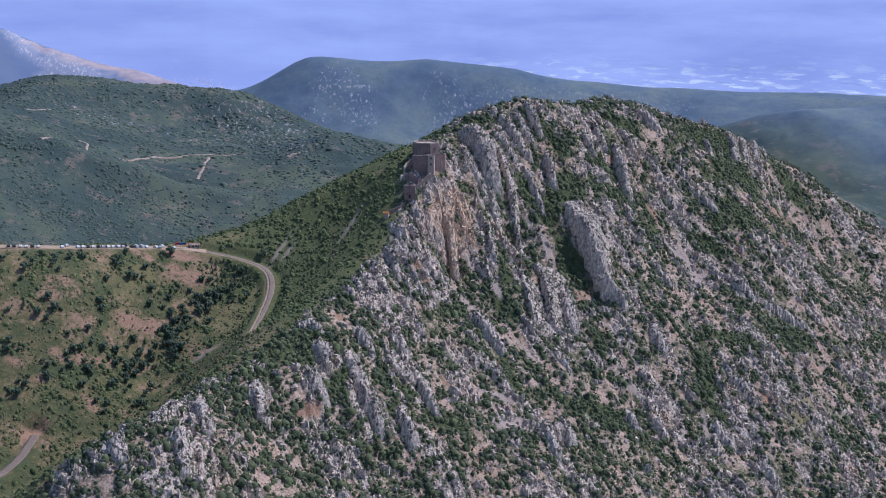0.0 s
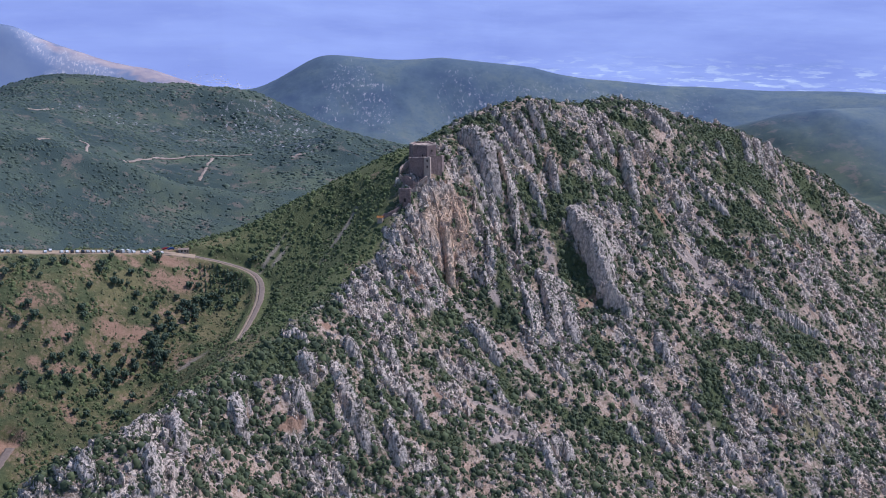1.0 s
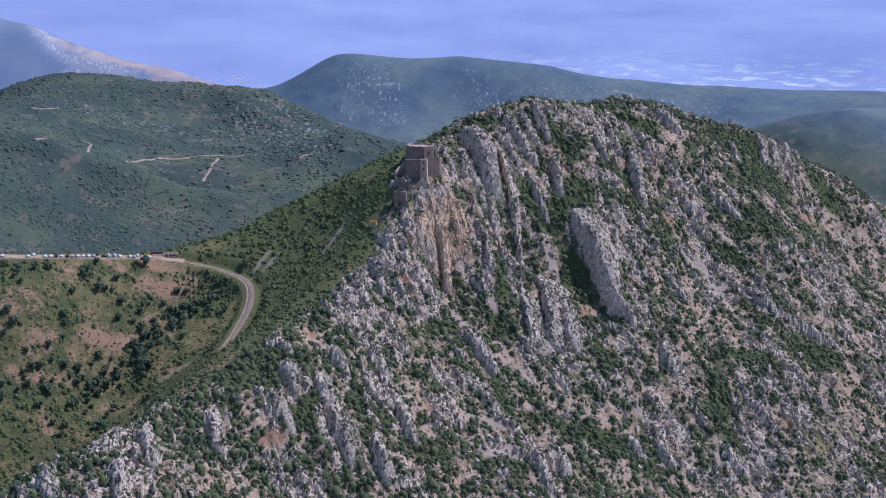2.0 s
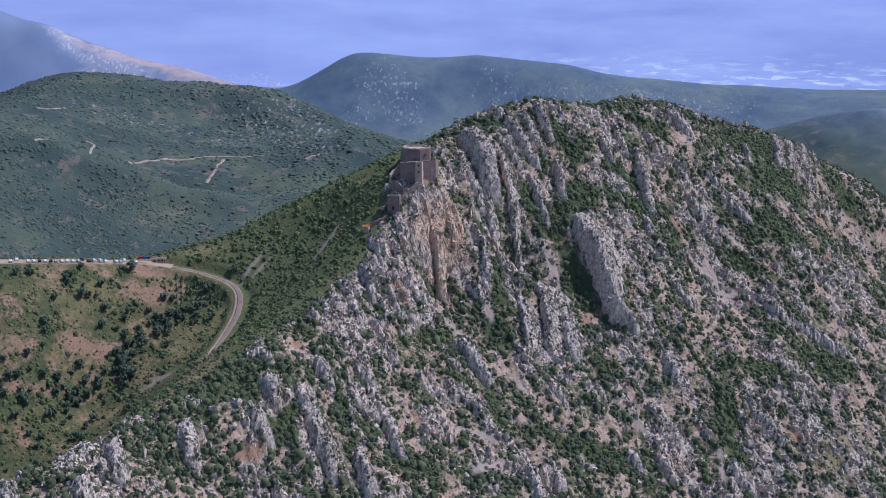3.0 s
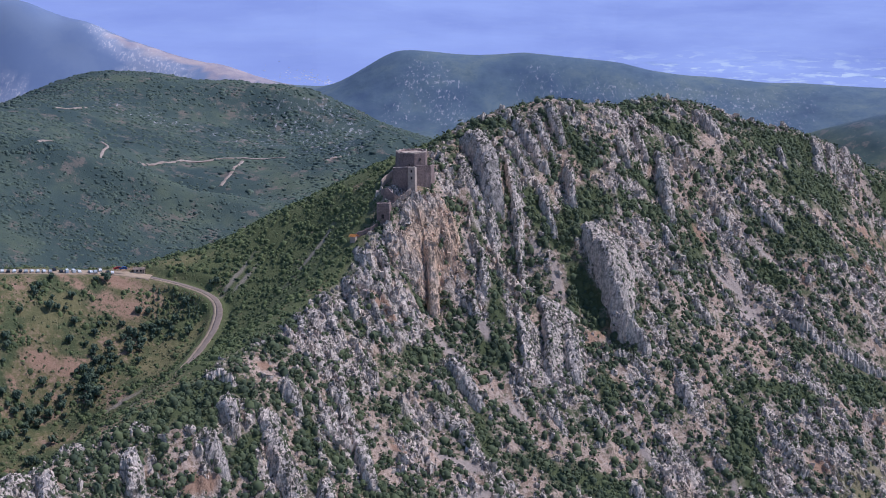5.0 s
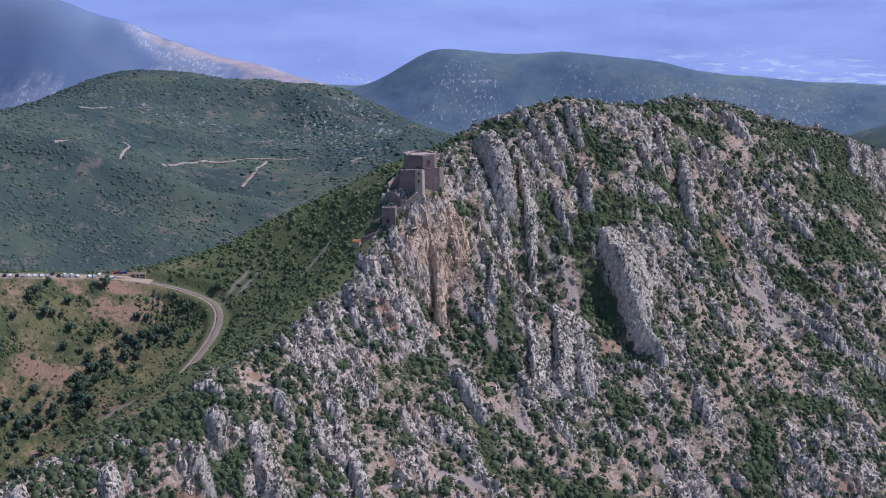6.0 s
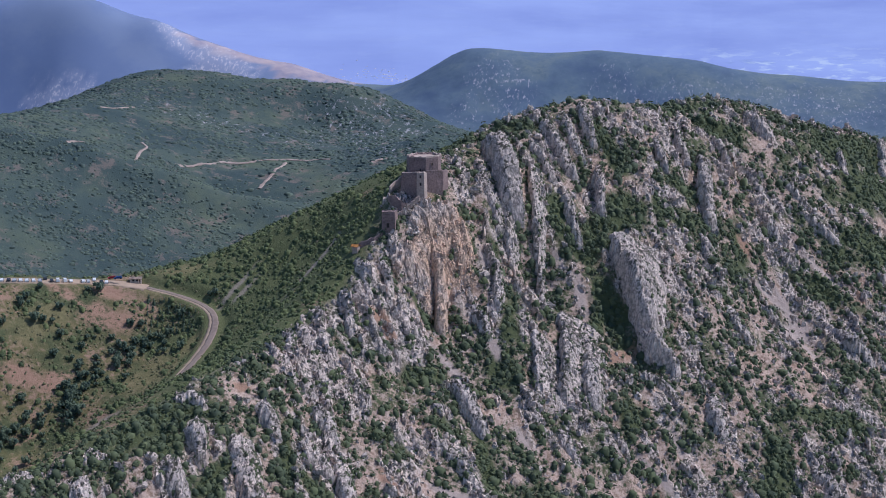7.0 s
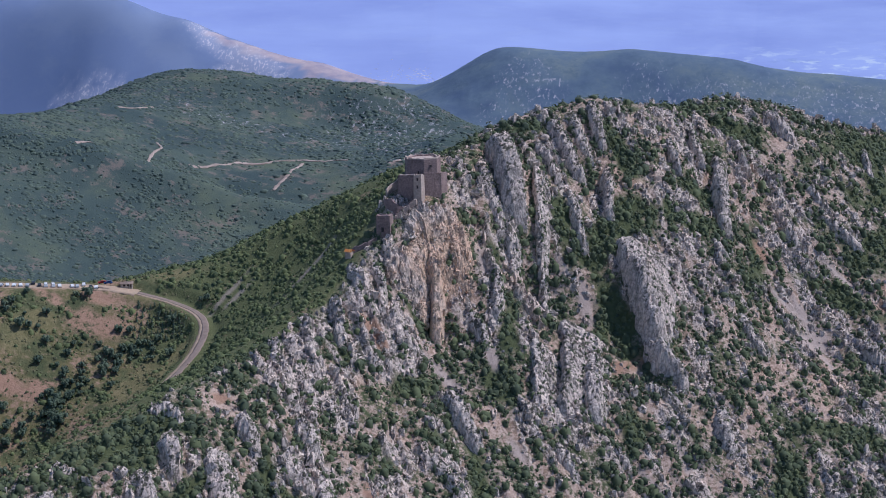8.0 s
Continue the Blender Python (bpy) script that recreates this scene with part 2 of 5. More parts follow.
ORANGE_CLOTH = plain("orange_awning_cloth", (0.72, 0.36, 0.12), 0.8)
PAINTS = [plain(n, c, 0.25, spread=0.03) for n, c in (("white_car_paint", (0.80, 0.80, 0.80)), ("silver_car_paint", (0.45, 0.46, 0.48)), ("dark_car_paint", (0.04, 0.045, 0.055)), ("red_car_paint", (0.35, 0.03, 0.03)), ("blue_car_paint", (0.05, 0.10, 0.28)))]
TOWN_WALL = plain("hazy_town_wall", (0.86, 0.80, 0.86), 0.9, spread=0.2, scale=0.1)

# ---- the lie of the land ----
# Lines of the relief: x, y, z along each ridge, spur, gully or slope.
RELIEF = {
    "castle_ridge": (-192, -320, 190, -172, -292, 195, -152, -269, 199, -134, -251, 206, -119, -235, 212, -83, -191, 221, -75, -158, 225, -53, -124, 232, -40, -108, 238,
                     -27, -82, 252, -21, -60, 272, -15, -34, 284, -3, 12, 292, 9, 32, 299, 34, 48, 307, 72, 70, 313),
    "summit_ridge": (129, 150, 306, 137, 160, 305, 166, 180, 300, 187, 192, 293, 211, 222, 281, 240, 232, 275, 269, 241, 266, 329, 283, 238, 420, 330, 200),
    "castle_cliff": (-6, -56, 268, 3, -66, 240, 1, -80, 220, -7, -89, 225, 15, -45, 258),
    "upper_face": (22, -5, 284, 44, -25, 252, 42, -42, 228, 58, 21, 280, 86, -14, 240, 100, -35, 213, 113, -50, 194, 142, 91, 277),
    "middle_face": (31, -73, 222, 17, -116, 194, -20, -123, 212, 73, -75, 195, 110, -103, 156, 131, -66, 174, 62, -120, 172),
    "lower_face": (-45, -195, 190, -61, -245, 164, 8, -207, 153, 43, -178, 149, -41, -215, 178, -106, -262, 186, -100, -300, 165),
    "east_face": (197, 74, 229, 183, 24, 194, 211, 19, 188, 239, 61, 203, 244, 19, 168, 314, 198, 196, 400, 200, 150, 330, 80, 140),
    "east_foot": (164, -50, 172, 203, -52, 154, 178, -91, 133, 149, -97, 143, 197, -109, 116, 251, -52, 120, 163, -103, 128, 110, -160, 118, 320, -60, 80),
    "green_slope": (-145, -20, 235, -115, -20, 246, -89, -20, 258, -56, -20, 272, -30, -20, 285, -92, -44, 241, -58, -48, 254, -68, -68, 241,
                    -111, -72, 222, -140, -45, 236, -86, -100, 222, -100, -130, 214),
    "saddle": (-163, -62, 233.5, -202, -80, 239.5, -230, -88, 240.5, -258, -96, 243, -290, -105, 245, -165, -90, 218, -158, -80, 222, -137, -84, 211, -215, -125, 226),
    "west_valley": (-207, -147, 205, -180, -149, 182, -216, -197, 171, -117, -156, 206, -140, -190, 192, -165, -230, 168, -190, -270, 160, -260, -160, 212),
    "behind_saddle": (-200, -20, 216, -160, 30, 203, -110, 60, 205, -40, 90, 235, 30, 130, 258, 110, 220, 270, 220, 300, 235, 330, 380, 190, -270, -30, 215),
    "lower_ground": (-330, -330, 130, -240, -420, 95, -60, -370, 95, 60, -300, 88, 160, -240, 65, 330, -220, 45, 500, 0, 60, -400, -150, 205,
                     -100, -560, 50, 300, -500, 20, 0, -900, 0, -600, -700, 30, 600, -600, 10, 700, 200, 90),
    "near_wooded_hill": (-271, 150, 216, -189, 249, 210, -304, 171, 241, -251, 248, 234, -120, 230, 205, -70, 330, 215, -400, 190, 270, -480, 60, 250),
    "track_slope": (-232, 393, 235, -304, 402, 252, -184, 416, 230, -76, 467, 245, -205, 650, 236, -120, 520, 228, -380, 420, 268, 40, 480, 225, 180, 430, 215),
    "west_crest": (-600, 715, 230, -560, 718, 240, -520, 720, 249, -476, 720, 264, -438, 720, 278, -402, 720, 287, -320, 720, 286, -264, 720, 277, -208, 722, 274, -158, 725, 266, -90, 760, 232, -700, 680, 205),
    "behind_crest": (-320, 850, 235, -200, 860, 228, -480, 900, 205, -640, 900, 170),
    "round_hill": (-246, 1120, 228, -183, 1120, 245, -95, 1120, 290, 7, 1120, 286, 78, 1122, 288, 165, 1120, 281, 210, 1122, 276, 252, 1122, 265, 331, 1124, 255,
                   458, 1124, 246, 634, 1124, 238, 850, 1120, 225, -90, 975, 215, 98, 985, 200, 300, 960, 195, 500, 800, 190, 0, 800, 200),
    "east_hill": (461, 600, 261, 415, 600, 252, 381, 595, 240, 330, 560, 215, 560, 610, 265, 700, 620, 255, 460, 480, 215, 620, 420, 190),
    "behind_round_hill": (-95, 1230, 225, 78, 1230, 225, 252, 1230, 210, 458, 1230, 200, 700, 1230, 190, -200, 1300, 190),
    "behind_mountain": (-840, 1330, 280, -700, 1320, 280, -560, 1320, 260, -429, 1310, 230, -330, 1300, 210, -1000, 1200, 340, -1000, 1010, 190, -1100, 1350, 250),
    "cliff_mountain": (-840, 1200, 366, -700, 1190, 360, -618, 1190, 349, -606, 1192, 342, -580, 1192, 330, -550, 1192, 327, -530, 1192, 318, -512, 1195, 308, -463, 1198, 291, -421, 1200, 279,
                       -351, 1200, 267, -295, 1200, 248, -229, 1200, 236, -470, 1130, 240, -400, 1130, 240, -560, 1060, 215, -700, 1050, 190, -831, 1040, 180),
    "west_flank": (-513, 560, 240, -479, 560, 249, -446, 576, 262, -580, 600, 222, -500, 640, 243),
    "plain": (-800, 1700, 130, -300, 1500, 150, 0, 1500, 150, 300, 1500, 150, 700, 1500, 150, 1200, 1300, 150, -1400, 1300, 150, 1100, 700, 120, -1100, 500, 120,
              900, -200, 40, -900, 0, 120, 1500, 0, 60, -1500, -200, 80),
}
KNOTS = np.array([q for line in RELIEF.values() for q in np.reshape(line, (-1, 3)).tolist()])


def spline_sheet(knots, smooth):
    """A thin plate laid over the lines of the relief."""
    xy, z = knots[:, :2] / 100.0, knots[:, 2]
    d2 = ((xy[:, None] - xy[None]) ** 2).sum(-1)
    k = np.where(d2 > 0, d2 * np.log(d2 + 1e-12), 0.0) + smooth * np.eye(len(xy))
    p = np.c_[np.ones(len(xy)), xy]
    a = np.block([[k, p], [p.T, np.zeros((3, 3))]])
    return xy, np.linalg.solve(a, np.r_[z, 0, 0, 0])


SHEET = spline_sheet(KNOTS, 0.0004)


def smoothstep(lo, hi, v):
    u = np.clip((v - lo) / (hi - lo), 0, 1)
    return u * u * (3 - 2 * u)


def hashed(ix, iy, seed):
    n = np.sin(ix * 127.1 + iy * 311.7 + seed * 74.7) * 43758.5453
    return n - np.floor(n)


def grain(x, y, seed=0):
    """Smooth noise from 0 to 1, a cell a metre."""
    ix, iy = np.floor(x), np.floor(y)
    fx, fy = x - ix, y - iy
    fx, fy = fx * fx * (3 - 2 * fx), fy * fy * (3 - 2 * fy)
    a, b = hashed(ix, iy, seed), hashed(ix + 1, iy, seed)
    c, d = hashed(ix, iy + 1, seed), hashed(ix + 1, iy + 1, seed)
    return (a * (1 - fx) + b * fx) * (1 - fy) + (c * (1 - fx) + d * fx) * fy


def rough(x, y, seed=0, octaves=4):
    total, weight, size = 0.0, 0.0, 1.0
    for n in range(octaves):
        total = total + size * grain(x * 2 ** n + 17.3 * n, y * 2 ** n - 9.1 * n, seed + n)
        weight, size = weight + size, size * 0.5
    return total / weight


def ribs(x, y, seed=0, octaves=3):
    """Sharp-crested noise, 0 to 1."""
    total, weight, size = 0.0, 0.0, 1.0
    for n in range(octaves):
        total = total + size * (1 - np.abs(2 * grain(x * 2 ** n + 31.7 * n, y * 2 ** n + 5.3 * n, seed + n) - 1))
        weight, size = weight + size, size * 0.5
    return total / weight


def base_height(x, y):
    """The land without its rocks."""
    x, y = np.asarray(x, float), np.asarray(y, float)
    shape = x.shape
    px, py = x.ravel() / 100.0, y.ravel() / 100.0
    xy, w = SHEET
    z = w[-3] + w[-2] * px + w[-1] * py
    for (kx, ky), v in zip(xy, w[:-3]):
        d2 = (px - kx) ** 2 + (py - ky) ** 2
        z += v * d2 * np.log(d2 + 1e-12)
    z = z.reshape(shape)
    # the far plain: level at first, then lifting to the horizon, nearer to the west
    r, bearing = np.hypot(x, y + 780), np.arctan2(x, y + 780)
    reach = np.interp(bearing, (-0.45, -0.11, 0.10, 0.45), (0.62, 0.64, 1.0, 1.0))
    plain = 386 - reach * (281 - 300 * smoothstep(3900, 4750, r / reach))
    k = smoothstep(2120, 2450, r)
    return z * (1 - k) + plain * k


# The road over the saddle and the car park on it: x, y, z along the middle.
ROAD = np.array((-150, -58, 231.6, -136, -59.5, 229, -126, -62, 226.6, -118, -65.5, 224.6, -112, -71.5, 222, -109.5, -80, 218.5, -109.5, -93, 213.5, -112, -107, 209,
                 -115, -125, 205.5, -119, -150, 203), float).reshape(-1, 3)
LOWER_ROAD = np.array((-275, -262, 150, -248, -250, 153.5, -236, -236, 156.5, -230, -222, 160, -226, -205, 166), float).reshape(-1, 3)
PARK = np.array((-150, -58, 231.6, -163, -58.5, 233.6, -178, -64, 235.4, -200, -76, 238.2, -230, -87, 240.4, -265, -97, 243.2), float).reshape(-1, 3)


def bent(line, step=1.5):
    """Evenly spaced points along a line, its corners rounded."""
    d = np.r_[0, np.cumsum(np.hypot(*np.diff(line[:, :2], axis=0).T))]
    s = np.arange(0, d[-1], step)
    p = np.stack([np.interp(s, d, line[:, k]) for k in range(3)], 1)
    for _ in range(12):
        p[1:-1] = (p[:-2] + 2 * p[1:-1] + p[2:]) / 4
    return p


ROAD_LINE, PARK_LINE, LOWER_LINE = bent(ROAD), bent(PARK), bent(LOWER_ROAD)


def levelled(x, y, z):
    """Beds the road and the car park into the slope."""
    beds = np.concatenate([np.c_[ROAD_LINE, np.full(len(ROAD_LINE), 3.6)], np.c_[PARK_LINE, np.linspace(4, 7.5, len(PARK_LINE))], np.c_[LOWER_LINE, np.full(len(LOWER_LINE), 3.6)]])
    near = np.where((x > -300) & (x < -85) & (y > -285) & (y < -30))
    if len(near[0]):
        best, level, flat = np.full(len(near[0]), 1e9), np.zeros(len(near[0])), np.ones(len(near[0]))
        for px, py, pz, wide in beds:
            d = np.hypot(x[near] - px, y[near] - py)
            w = d < best
            best, level, flat = np.where(w, d, best), np.where(w, pz, level), np.where(w, wide, flat)
        k = 1 - smoothstep(flat, flat + 5.5, best)
        z[near] = z[near] * (1 - k) + (level - 0.25) * k
    return z


WEST_EDGE = np.array([(-196, -332), (-168, -300), (-147, -272), (-124, -242), (-90, -193), (-78, -158), (-57, -124), (-44, -106), (-34, -82), (-30, -55), (-20, -20), (-6, 14), (5, 36), (30, 54), (70, 80), (130, 165), (185, 200), (240, 245), (330, 300), (430, 350)], float)


def rocky(x, y):
    """How much of the ground is bare limestone: high on the faces south and east of the ridge."""
    edge_x = np.interp(y, WEST_EDGE[:, 1], WEST_EDGE[:, 0])
    side = smoothstep(-6, 8, x - edge_x)
    side = side * (1 - smoothstep(460, 560, x)) * (1 - smoothstep(300, 380, y))
    return side


def steps(*spans):
    """Grid lines: spans of (start, end, spacing)."""
    out = [np.linspace(a, b, max(2, int(round((b - a) / s))), endpoint=False) for a, b, s in spans]
    return np.concatenate(out + [np.array([spans[-1][1]])])


def mesh_data(name, verts, faces, mat, smooth=True):
    """A mesh from arrays of corners and of faces of one size."""
    me = bpy.data.meshes.new(name)
    n, k = faces.shape
    me.vertices.add(len(verts))
    me.vertices.foreach_set("co", np.ascontiguousarray(verts, dtype=np.float32).ravel())
    me.loops.add(n * k)
    me.loops.foreach_set("vertex_index", np.ascontiguousarray(faces, dtype=np.int32).ravel())
    me.polygons.add(n)
    me.polygons.foreach_set("loop_start", np.arange(0, n * k, k, dtype=np.int32))
    me.polygons.foreach_set("use_smooth", np.full(n, smooth))
    me.update(calc_edges=True)
    me.materials.append(mat)
    return me


def mesh_object(name, verts, faces, mat, smooth=True, parent=None):
    ob = new(name, mesh_data(name, verts, faces, mat, smooth))
    ob.parent = parent
    return ob


def grid_faces(rows, cols):
    a = (np.arange(rows - 1)[:, None] * cols + np.arange(cols - 1)[None]).ravel()
    return np.stack([a, a + 1, a + cols + 1, a + cols], 1)


# Patches of the hillside: x, y, length, width, degrees of the long axis from +x.
SCREES = ((65, -36, 22, 6, -76), (6, -102, 31, 5, -27), (25, -86, 10, 6, -57), (17, -50, 8, 4, -52), (196, 63, 30, 5, -24), (164, 33, 22, 5, -6), (182, 23, 23, 10, 48), (187, 3, 25, 5, -65), (100, -106, 23, 4, -31),
          (111, -87, 15, 5, -67), (151, -110, 15, 4, -96), (14, -168, 19, 5, 12), (24, -181, 30, 6, 37), (236, -59, 18, 8, 31), (127, -15, 8, 5, -78), (53, -28, 7, 4, -26), (41, -124, 15, 6, -47), (177, 31, 30, 6, -50), (249, 20, 16, 7, -20))
EARTHS = ((-5, -60, 28, 20, -60), (-163, -84, 26, 13, 15), (-185, -80, 34, 6, -12), (-166, -70, 18, 7, 0), (-24, -110, 14, 7, -28), (82, -57, 26, 6, 42), (154, 50, 12, 7, -79), (219, 51, 11, 9, 0), (251, -19, 22, 7, 18),
          (-11, -179, 14, 6, -51), (-87, -243, 16, 5, 41), (-72, -180, 8, 5, 24), (-226, -132, 22, 12, 20), (-186, -126, 18, 8, 20), (-205, -160, 18, 5, 30), (290, 175, 50, 11, 50), (200, -76, 16, 8, 10), (262, 110, 24, 8, -30))
VALLEY_EARTHS = ((-207, -143, 16, 6, 65), (-222, -165, 9, 6, -50), (-181, -149, 14, 4, 48), (-226, -178, 9, 4, 41), (-202, -183, 11, 5, -48), (-227, -204, 14, 6, 35), (-240, -175, 9, 5, 0), (-175, -121, 20, 6, 44), (-196, -144, 9, 5, -31))
# dense green scrub in the gullies and on the ledges
GULLIES = ((10, -49, 16, 7, -58), (22, -44, 11, 8, -46), (32, -70, 35, 9, -86), (28, -94, 26, 12, 130), (52, -9, 33, 9, -83), (79, 40, 36, 15, -34), (83, 7, 47, 15, 45), (69, -14, 37, 12, 39), (81, -37, 36, 15, -50),
           (118, 51, 28, 12, 34), (124, 35, 50, 9, 40), (152, 45, 28, 10, -87), (144, 116, 33, 16, 7), (112, 115, 98, 9, 47), (158, -81, 50, 16, -100), (190, -42, 63, 11, 19), (240, -3, 50, 20, 30), (89, -85, 24, 12, 69))
GREEN_SHELVES = ((228, 184, 110, 34, 50), (247, 160, 110, 34, 52), (233, 93, 70, 28, 27), (201, 49, 47, 13, -12), (318, 240, 50, 30, -28), (80, -140, 74, 15, 14), (117, -76, 9, 8, -53), (-7, -119, 26, 8, 47), (-50, -195, 26, 6, -74),
                 (-77, -201, 16, 9, -9), (-98, -221, 25, 14, 5), (-71, -220, 25, 7, 61), (-39, -201, 13, 9, -15), (-44, -215, 16, 5, 71), (-12, -204, 28, 12, 15), (26, -143, 31, 8, -74), (106, 26, 17, 8, -80), (74, -42, 22, 9, -110))
LUSH = GULLIES + GREEN_SHELVES + ((-108, -224, 44, 17, 42), (-90, -205, 24, 12, 45), (-10, -84, 14, 8, 0), (-35, -123, 10, 5, -52), (-12, 20, 40, 16, 40), (30, 34, 30, 10, 40), (157, -95, 24, 10, -20))
# bare outcrops
OUTCROPS = ((176, -85, 40, 24, -76), (126, -108, 39, 24, -70), (-31, -93, 26, 18, -19), (-54, -133, 83, 18, 63), (-35, -140, 85, 23, 55), (-38, -180, 20, 16, -80), (0, -149, 32, 24, -20), (-58, -221, 28, 16, -54), (59, 36, 35, 20, -61),
            (119, 86, 30, 18, -82), (174, 141, 32, 16, 9), (192, 86, 48, 12, 5), (106, -63, 24, 16, -56), (134, -66, 30, 16, -71), (52, -111, 32, 21, -76), (141, -80, 17, 13, 61), (206, -68, 35, 21, -31), (39, 8, 40, 14, -80),
            (276, 222, 66, 30, 40), (150, 98, 50, 24, -20), (205, 88, 60, 26, 0))


# Bare streaks down the green slope.
STREAKS = ((-107, -58, 26, 2.6, 60), (-100, -58, 16, 2.4, 58), (-64, -62, 30, 3.0, 60), (-60, -55, 16, 2.6, 60), (-146, -142, 22, 4, 30), (-128, -214, 26, 3, 40))
MEADOWS = ((222, -82, 26, 20, -20), (236, -60, 18, 12, 0), (-150, -62, 16, 8, 0), (-135, -38, 30, 12, 10), (-130, -103, 46, 17, 50), (-188, -100, 34, 12, 58))


def patches(x, y, rows, soft=0.35):
    """1 inside the patches, with ragged edges."""
    out = np.zeros(np.shape(x))
    wobble = 1.5 * (rough(x / 7, y / 7, 91, 4) - 0.5)
    for px, py, length, width, turn in rows:
        c, s = math.cos(radians(turn)), math.sin(radians(turn))
        u, v = ((x - px) * c + (y - py) * s) / (length / 2), ((y - py) * c - (x - px) * s) / (width / 2)
        out = np.maximum(out, 1 - smoothstep(1 - soft, 1 + soft, np.hypot(u, v) + wobble))
    return out


def strike(x, y):
    """Coordinates across and along the limestone beds, which run down the face and bend a little."""
    bend = 14 * (rough(x / 90, y / 90, 41, 2) - 0.5)
    return 0.866 * x + 0.5 * y + bend, 0.866 * y - 0.5 * x


def bareness(x, y):
    """0 to 1: how bare of scrub the rocky side is."""
    across, along = strike(x, y)
    v = 0.40 * rough(across / 26, along / 60, 3, 2) + 0.60 * rough(across / 7, along / 13, 8, 3)
    high = 0.016 * smoothstep(-40, 60, y)
    return rocky(x, y) * smoothstep(0.45, 0.55, v - 0.045 - high + 0.11 * patches(x, y, OUTCROPS, 0.6)) * (1 - patches(x, y, LUSH) * (1 - 0.5 * smoothstep(60, 130, y))) * (1 - patches(x, y, SCREES))


def bedding(x, y):
    """Tilted beds, 0 to 1: steep on the west of each, ramped on the east, broken along their length."""
    across, along = strike(x, y)
    out = 0.0
    for wide, share, seed in ((8.5, 0.6, 43), (3.7, 0.4, 47)):
        way = across / wide + 0.9 * rough(across / (2.2 * wide), along / (3.5 * wide), seed, 2)
        bed = np.floor(way)
        f = way - bed
        crest = 0.35 + 0.65 * grain(bed * 7.31, along / (1.6 * wide) + 13.7 * hashed(bed, bed * 0, seed + 1), seed + 2)
        out = out + share * crest * np.where(f < 0.22, f / 0.22, (1 - f) / 0.78)
    return out


HOLLOWS = ((78, -36, 44, 16, -58), (-5, -80, 14, 9, -75), (68, 10, 26, 9, -80), (126, 60, 44, 12, -85), (17, 2, 24, 7, -70), (12, -40, 30, 8, -60))   # at the foot of the sheer faces


def relief(x, y):
    """Height of the land with its beds of rock, and how rocky it is."""
    z = base_height(x, y) - 4.5 * patches(x, y, HOLLOWS, 0.9)
    side, bare = rocky(x, y), bareness(x, y)
    across, along = strike(x, y)
    beds = ribs(across / 15, along / 46, 11, 3) - 0.5
    teeth = bedding(x, y) - 0.3
    blocks = ribs(across / 5.5, along / 6.5, 25, 3) - 0.45
    z = z + side * 5 * beds + bare * (7.5 * teeth + 2.4 * blocks) + side * (3 * (rough(x / 22, y / 22, 5, 3) - 0.5) + 1.3 * blocks)
    far = smoothstep(150, 420, y) * (1 - smoothstep(1500, 2200, y))
    z = z + 9 * (ribs(x / 70, y / 110, 95, 4) - 0.55) * smoothstep(960, 1080, y) * (1 - smoothstep(-420, -330, x)) * (1 - 0.8 * smoothstep(1150, 1190, y))
    z = z + 13 * (ribs(x / 105, y / 150, 97, 3) - 0.55) * smoothstep(140, 260, y) * (1 - smoothstep(560, 680, y))
    z = z + far * (14 - 9 * smoothstep(1040, 1100, y)) * (rough(x / 95, y / 95, 61, 5) - 0.5)
    z = z + (1 - side) * (1 - far) * 2.2 * (rough(x / 25, y / 25, 71, 4) - 0.5)
    # a wooded spur with a hollow behind it
    behind = y - 235 - 0.224 * (x + 340)
    spur = 15 * np.exp(-(behind / 28) ** 2) - 7 * np.exp(-((behind - 46) / 24) ** 2)
    z = z + spur * smoothstep(-430, -330, x) * (1 - smoothstep(-190, -110, x))
    return levelled(x, y, z), bare


gx = steps((-2000, -900, 40), (-900, -330, 9), (-330, -240, 4), (-240, -130, 1.6), (-130, 300, 1.1), (300, 345, 1.6), (345, 450, 3), (450, 900, 9), (900, 2600, 50))
gy = steps((-1100, -380, 25), (-380, -352, 4), (-352, -250, 1.5), (-250, 120, 1.1), (120, 245, 1.5), (245, 420, 4), (420, 1300, 9), (1300, 1500, 20), (1500, 4300, 40))
X, Y = np.meshgrid(gx, gy)
Z, BARE = relief(X, Y)
ground = mesh_object("ground", np.stack([X, Y, Z], -1).reshape(-1, 3), grid_faces(*X.shape), GROUND)
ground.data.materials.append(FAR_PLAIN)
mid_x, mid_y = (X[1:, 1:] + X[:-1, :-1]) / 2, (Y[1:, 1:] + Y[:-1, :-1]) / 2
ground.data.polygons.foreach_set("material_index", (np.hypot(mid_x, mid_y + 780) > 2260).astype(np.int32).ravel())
tagged(ground, "limestone mountainside with scrub, scree and wooded hills", "hillside", kind="structure")


def ground_at(x, y):
    """Height of the built sheet, between its grid lines."""
    x, y = np.asarray(x, float), np.asarray(y, float)
    i, j = np.clip(np.searchsorted(gx, x) - 1, 0, len(gx) - 2), np.clip(np.searchsorted(gy, y) - 1, 0, len(gy) - 2)
    u, v = (x - gx[i]) / (gx[i + 1] - gx[i]), (y - gy[j]) / (gy[j + 1] - gy[j])
    return (Z[j, i] * (1 - u) + Z[j, i + 1] * u) * (1 - v) + (Z[j + 1, i] * (1 - u) + Z[j + 1, i + 1] * u) * v


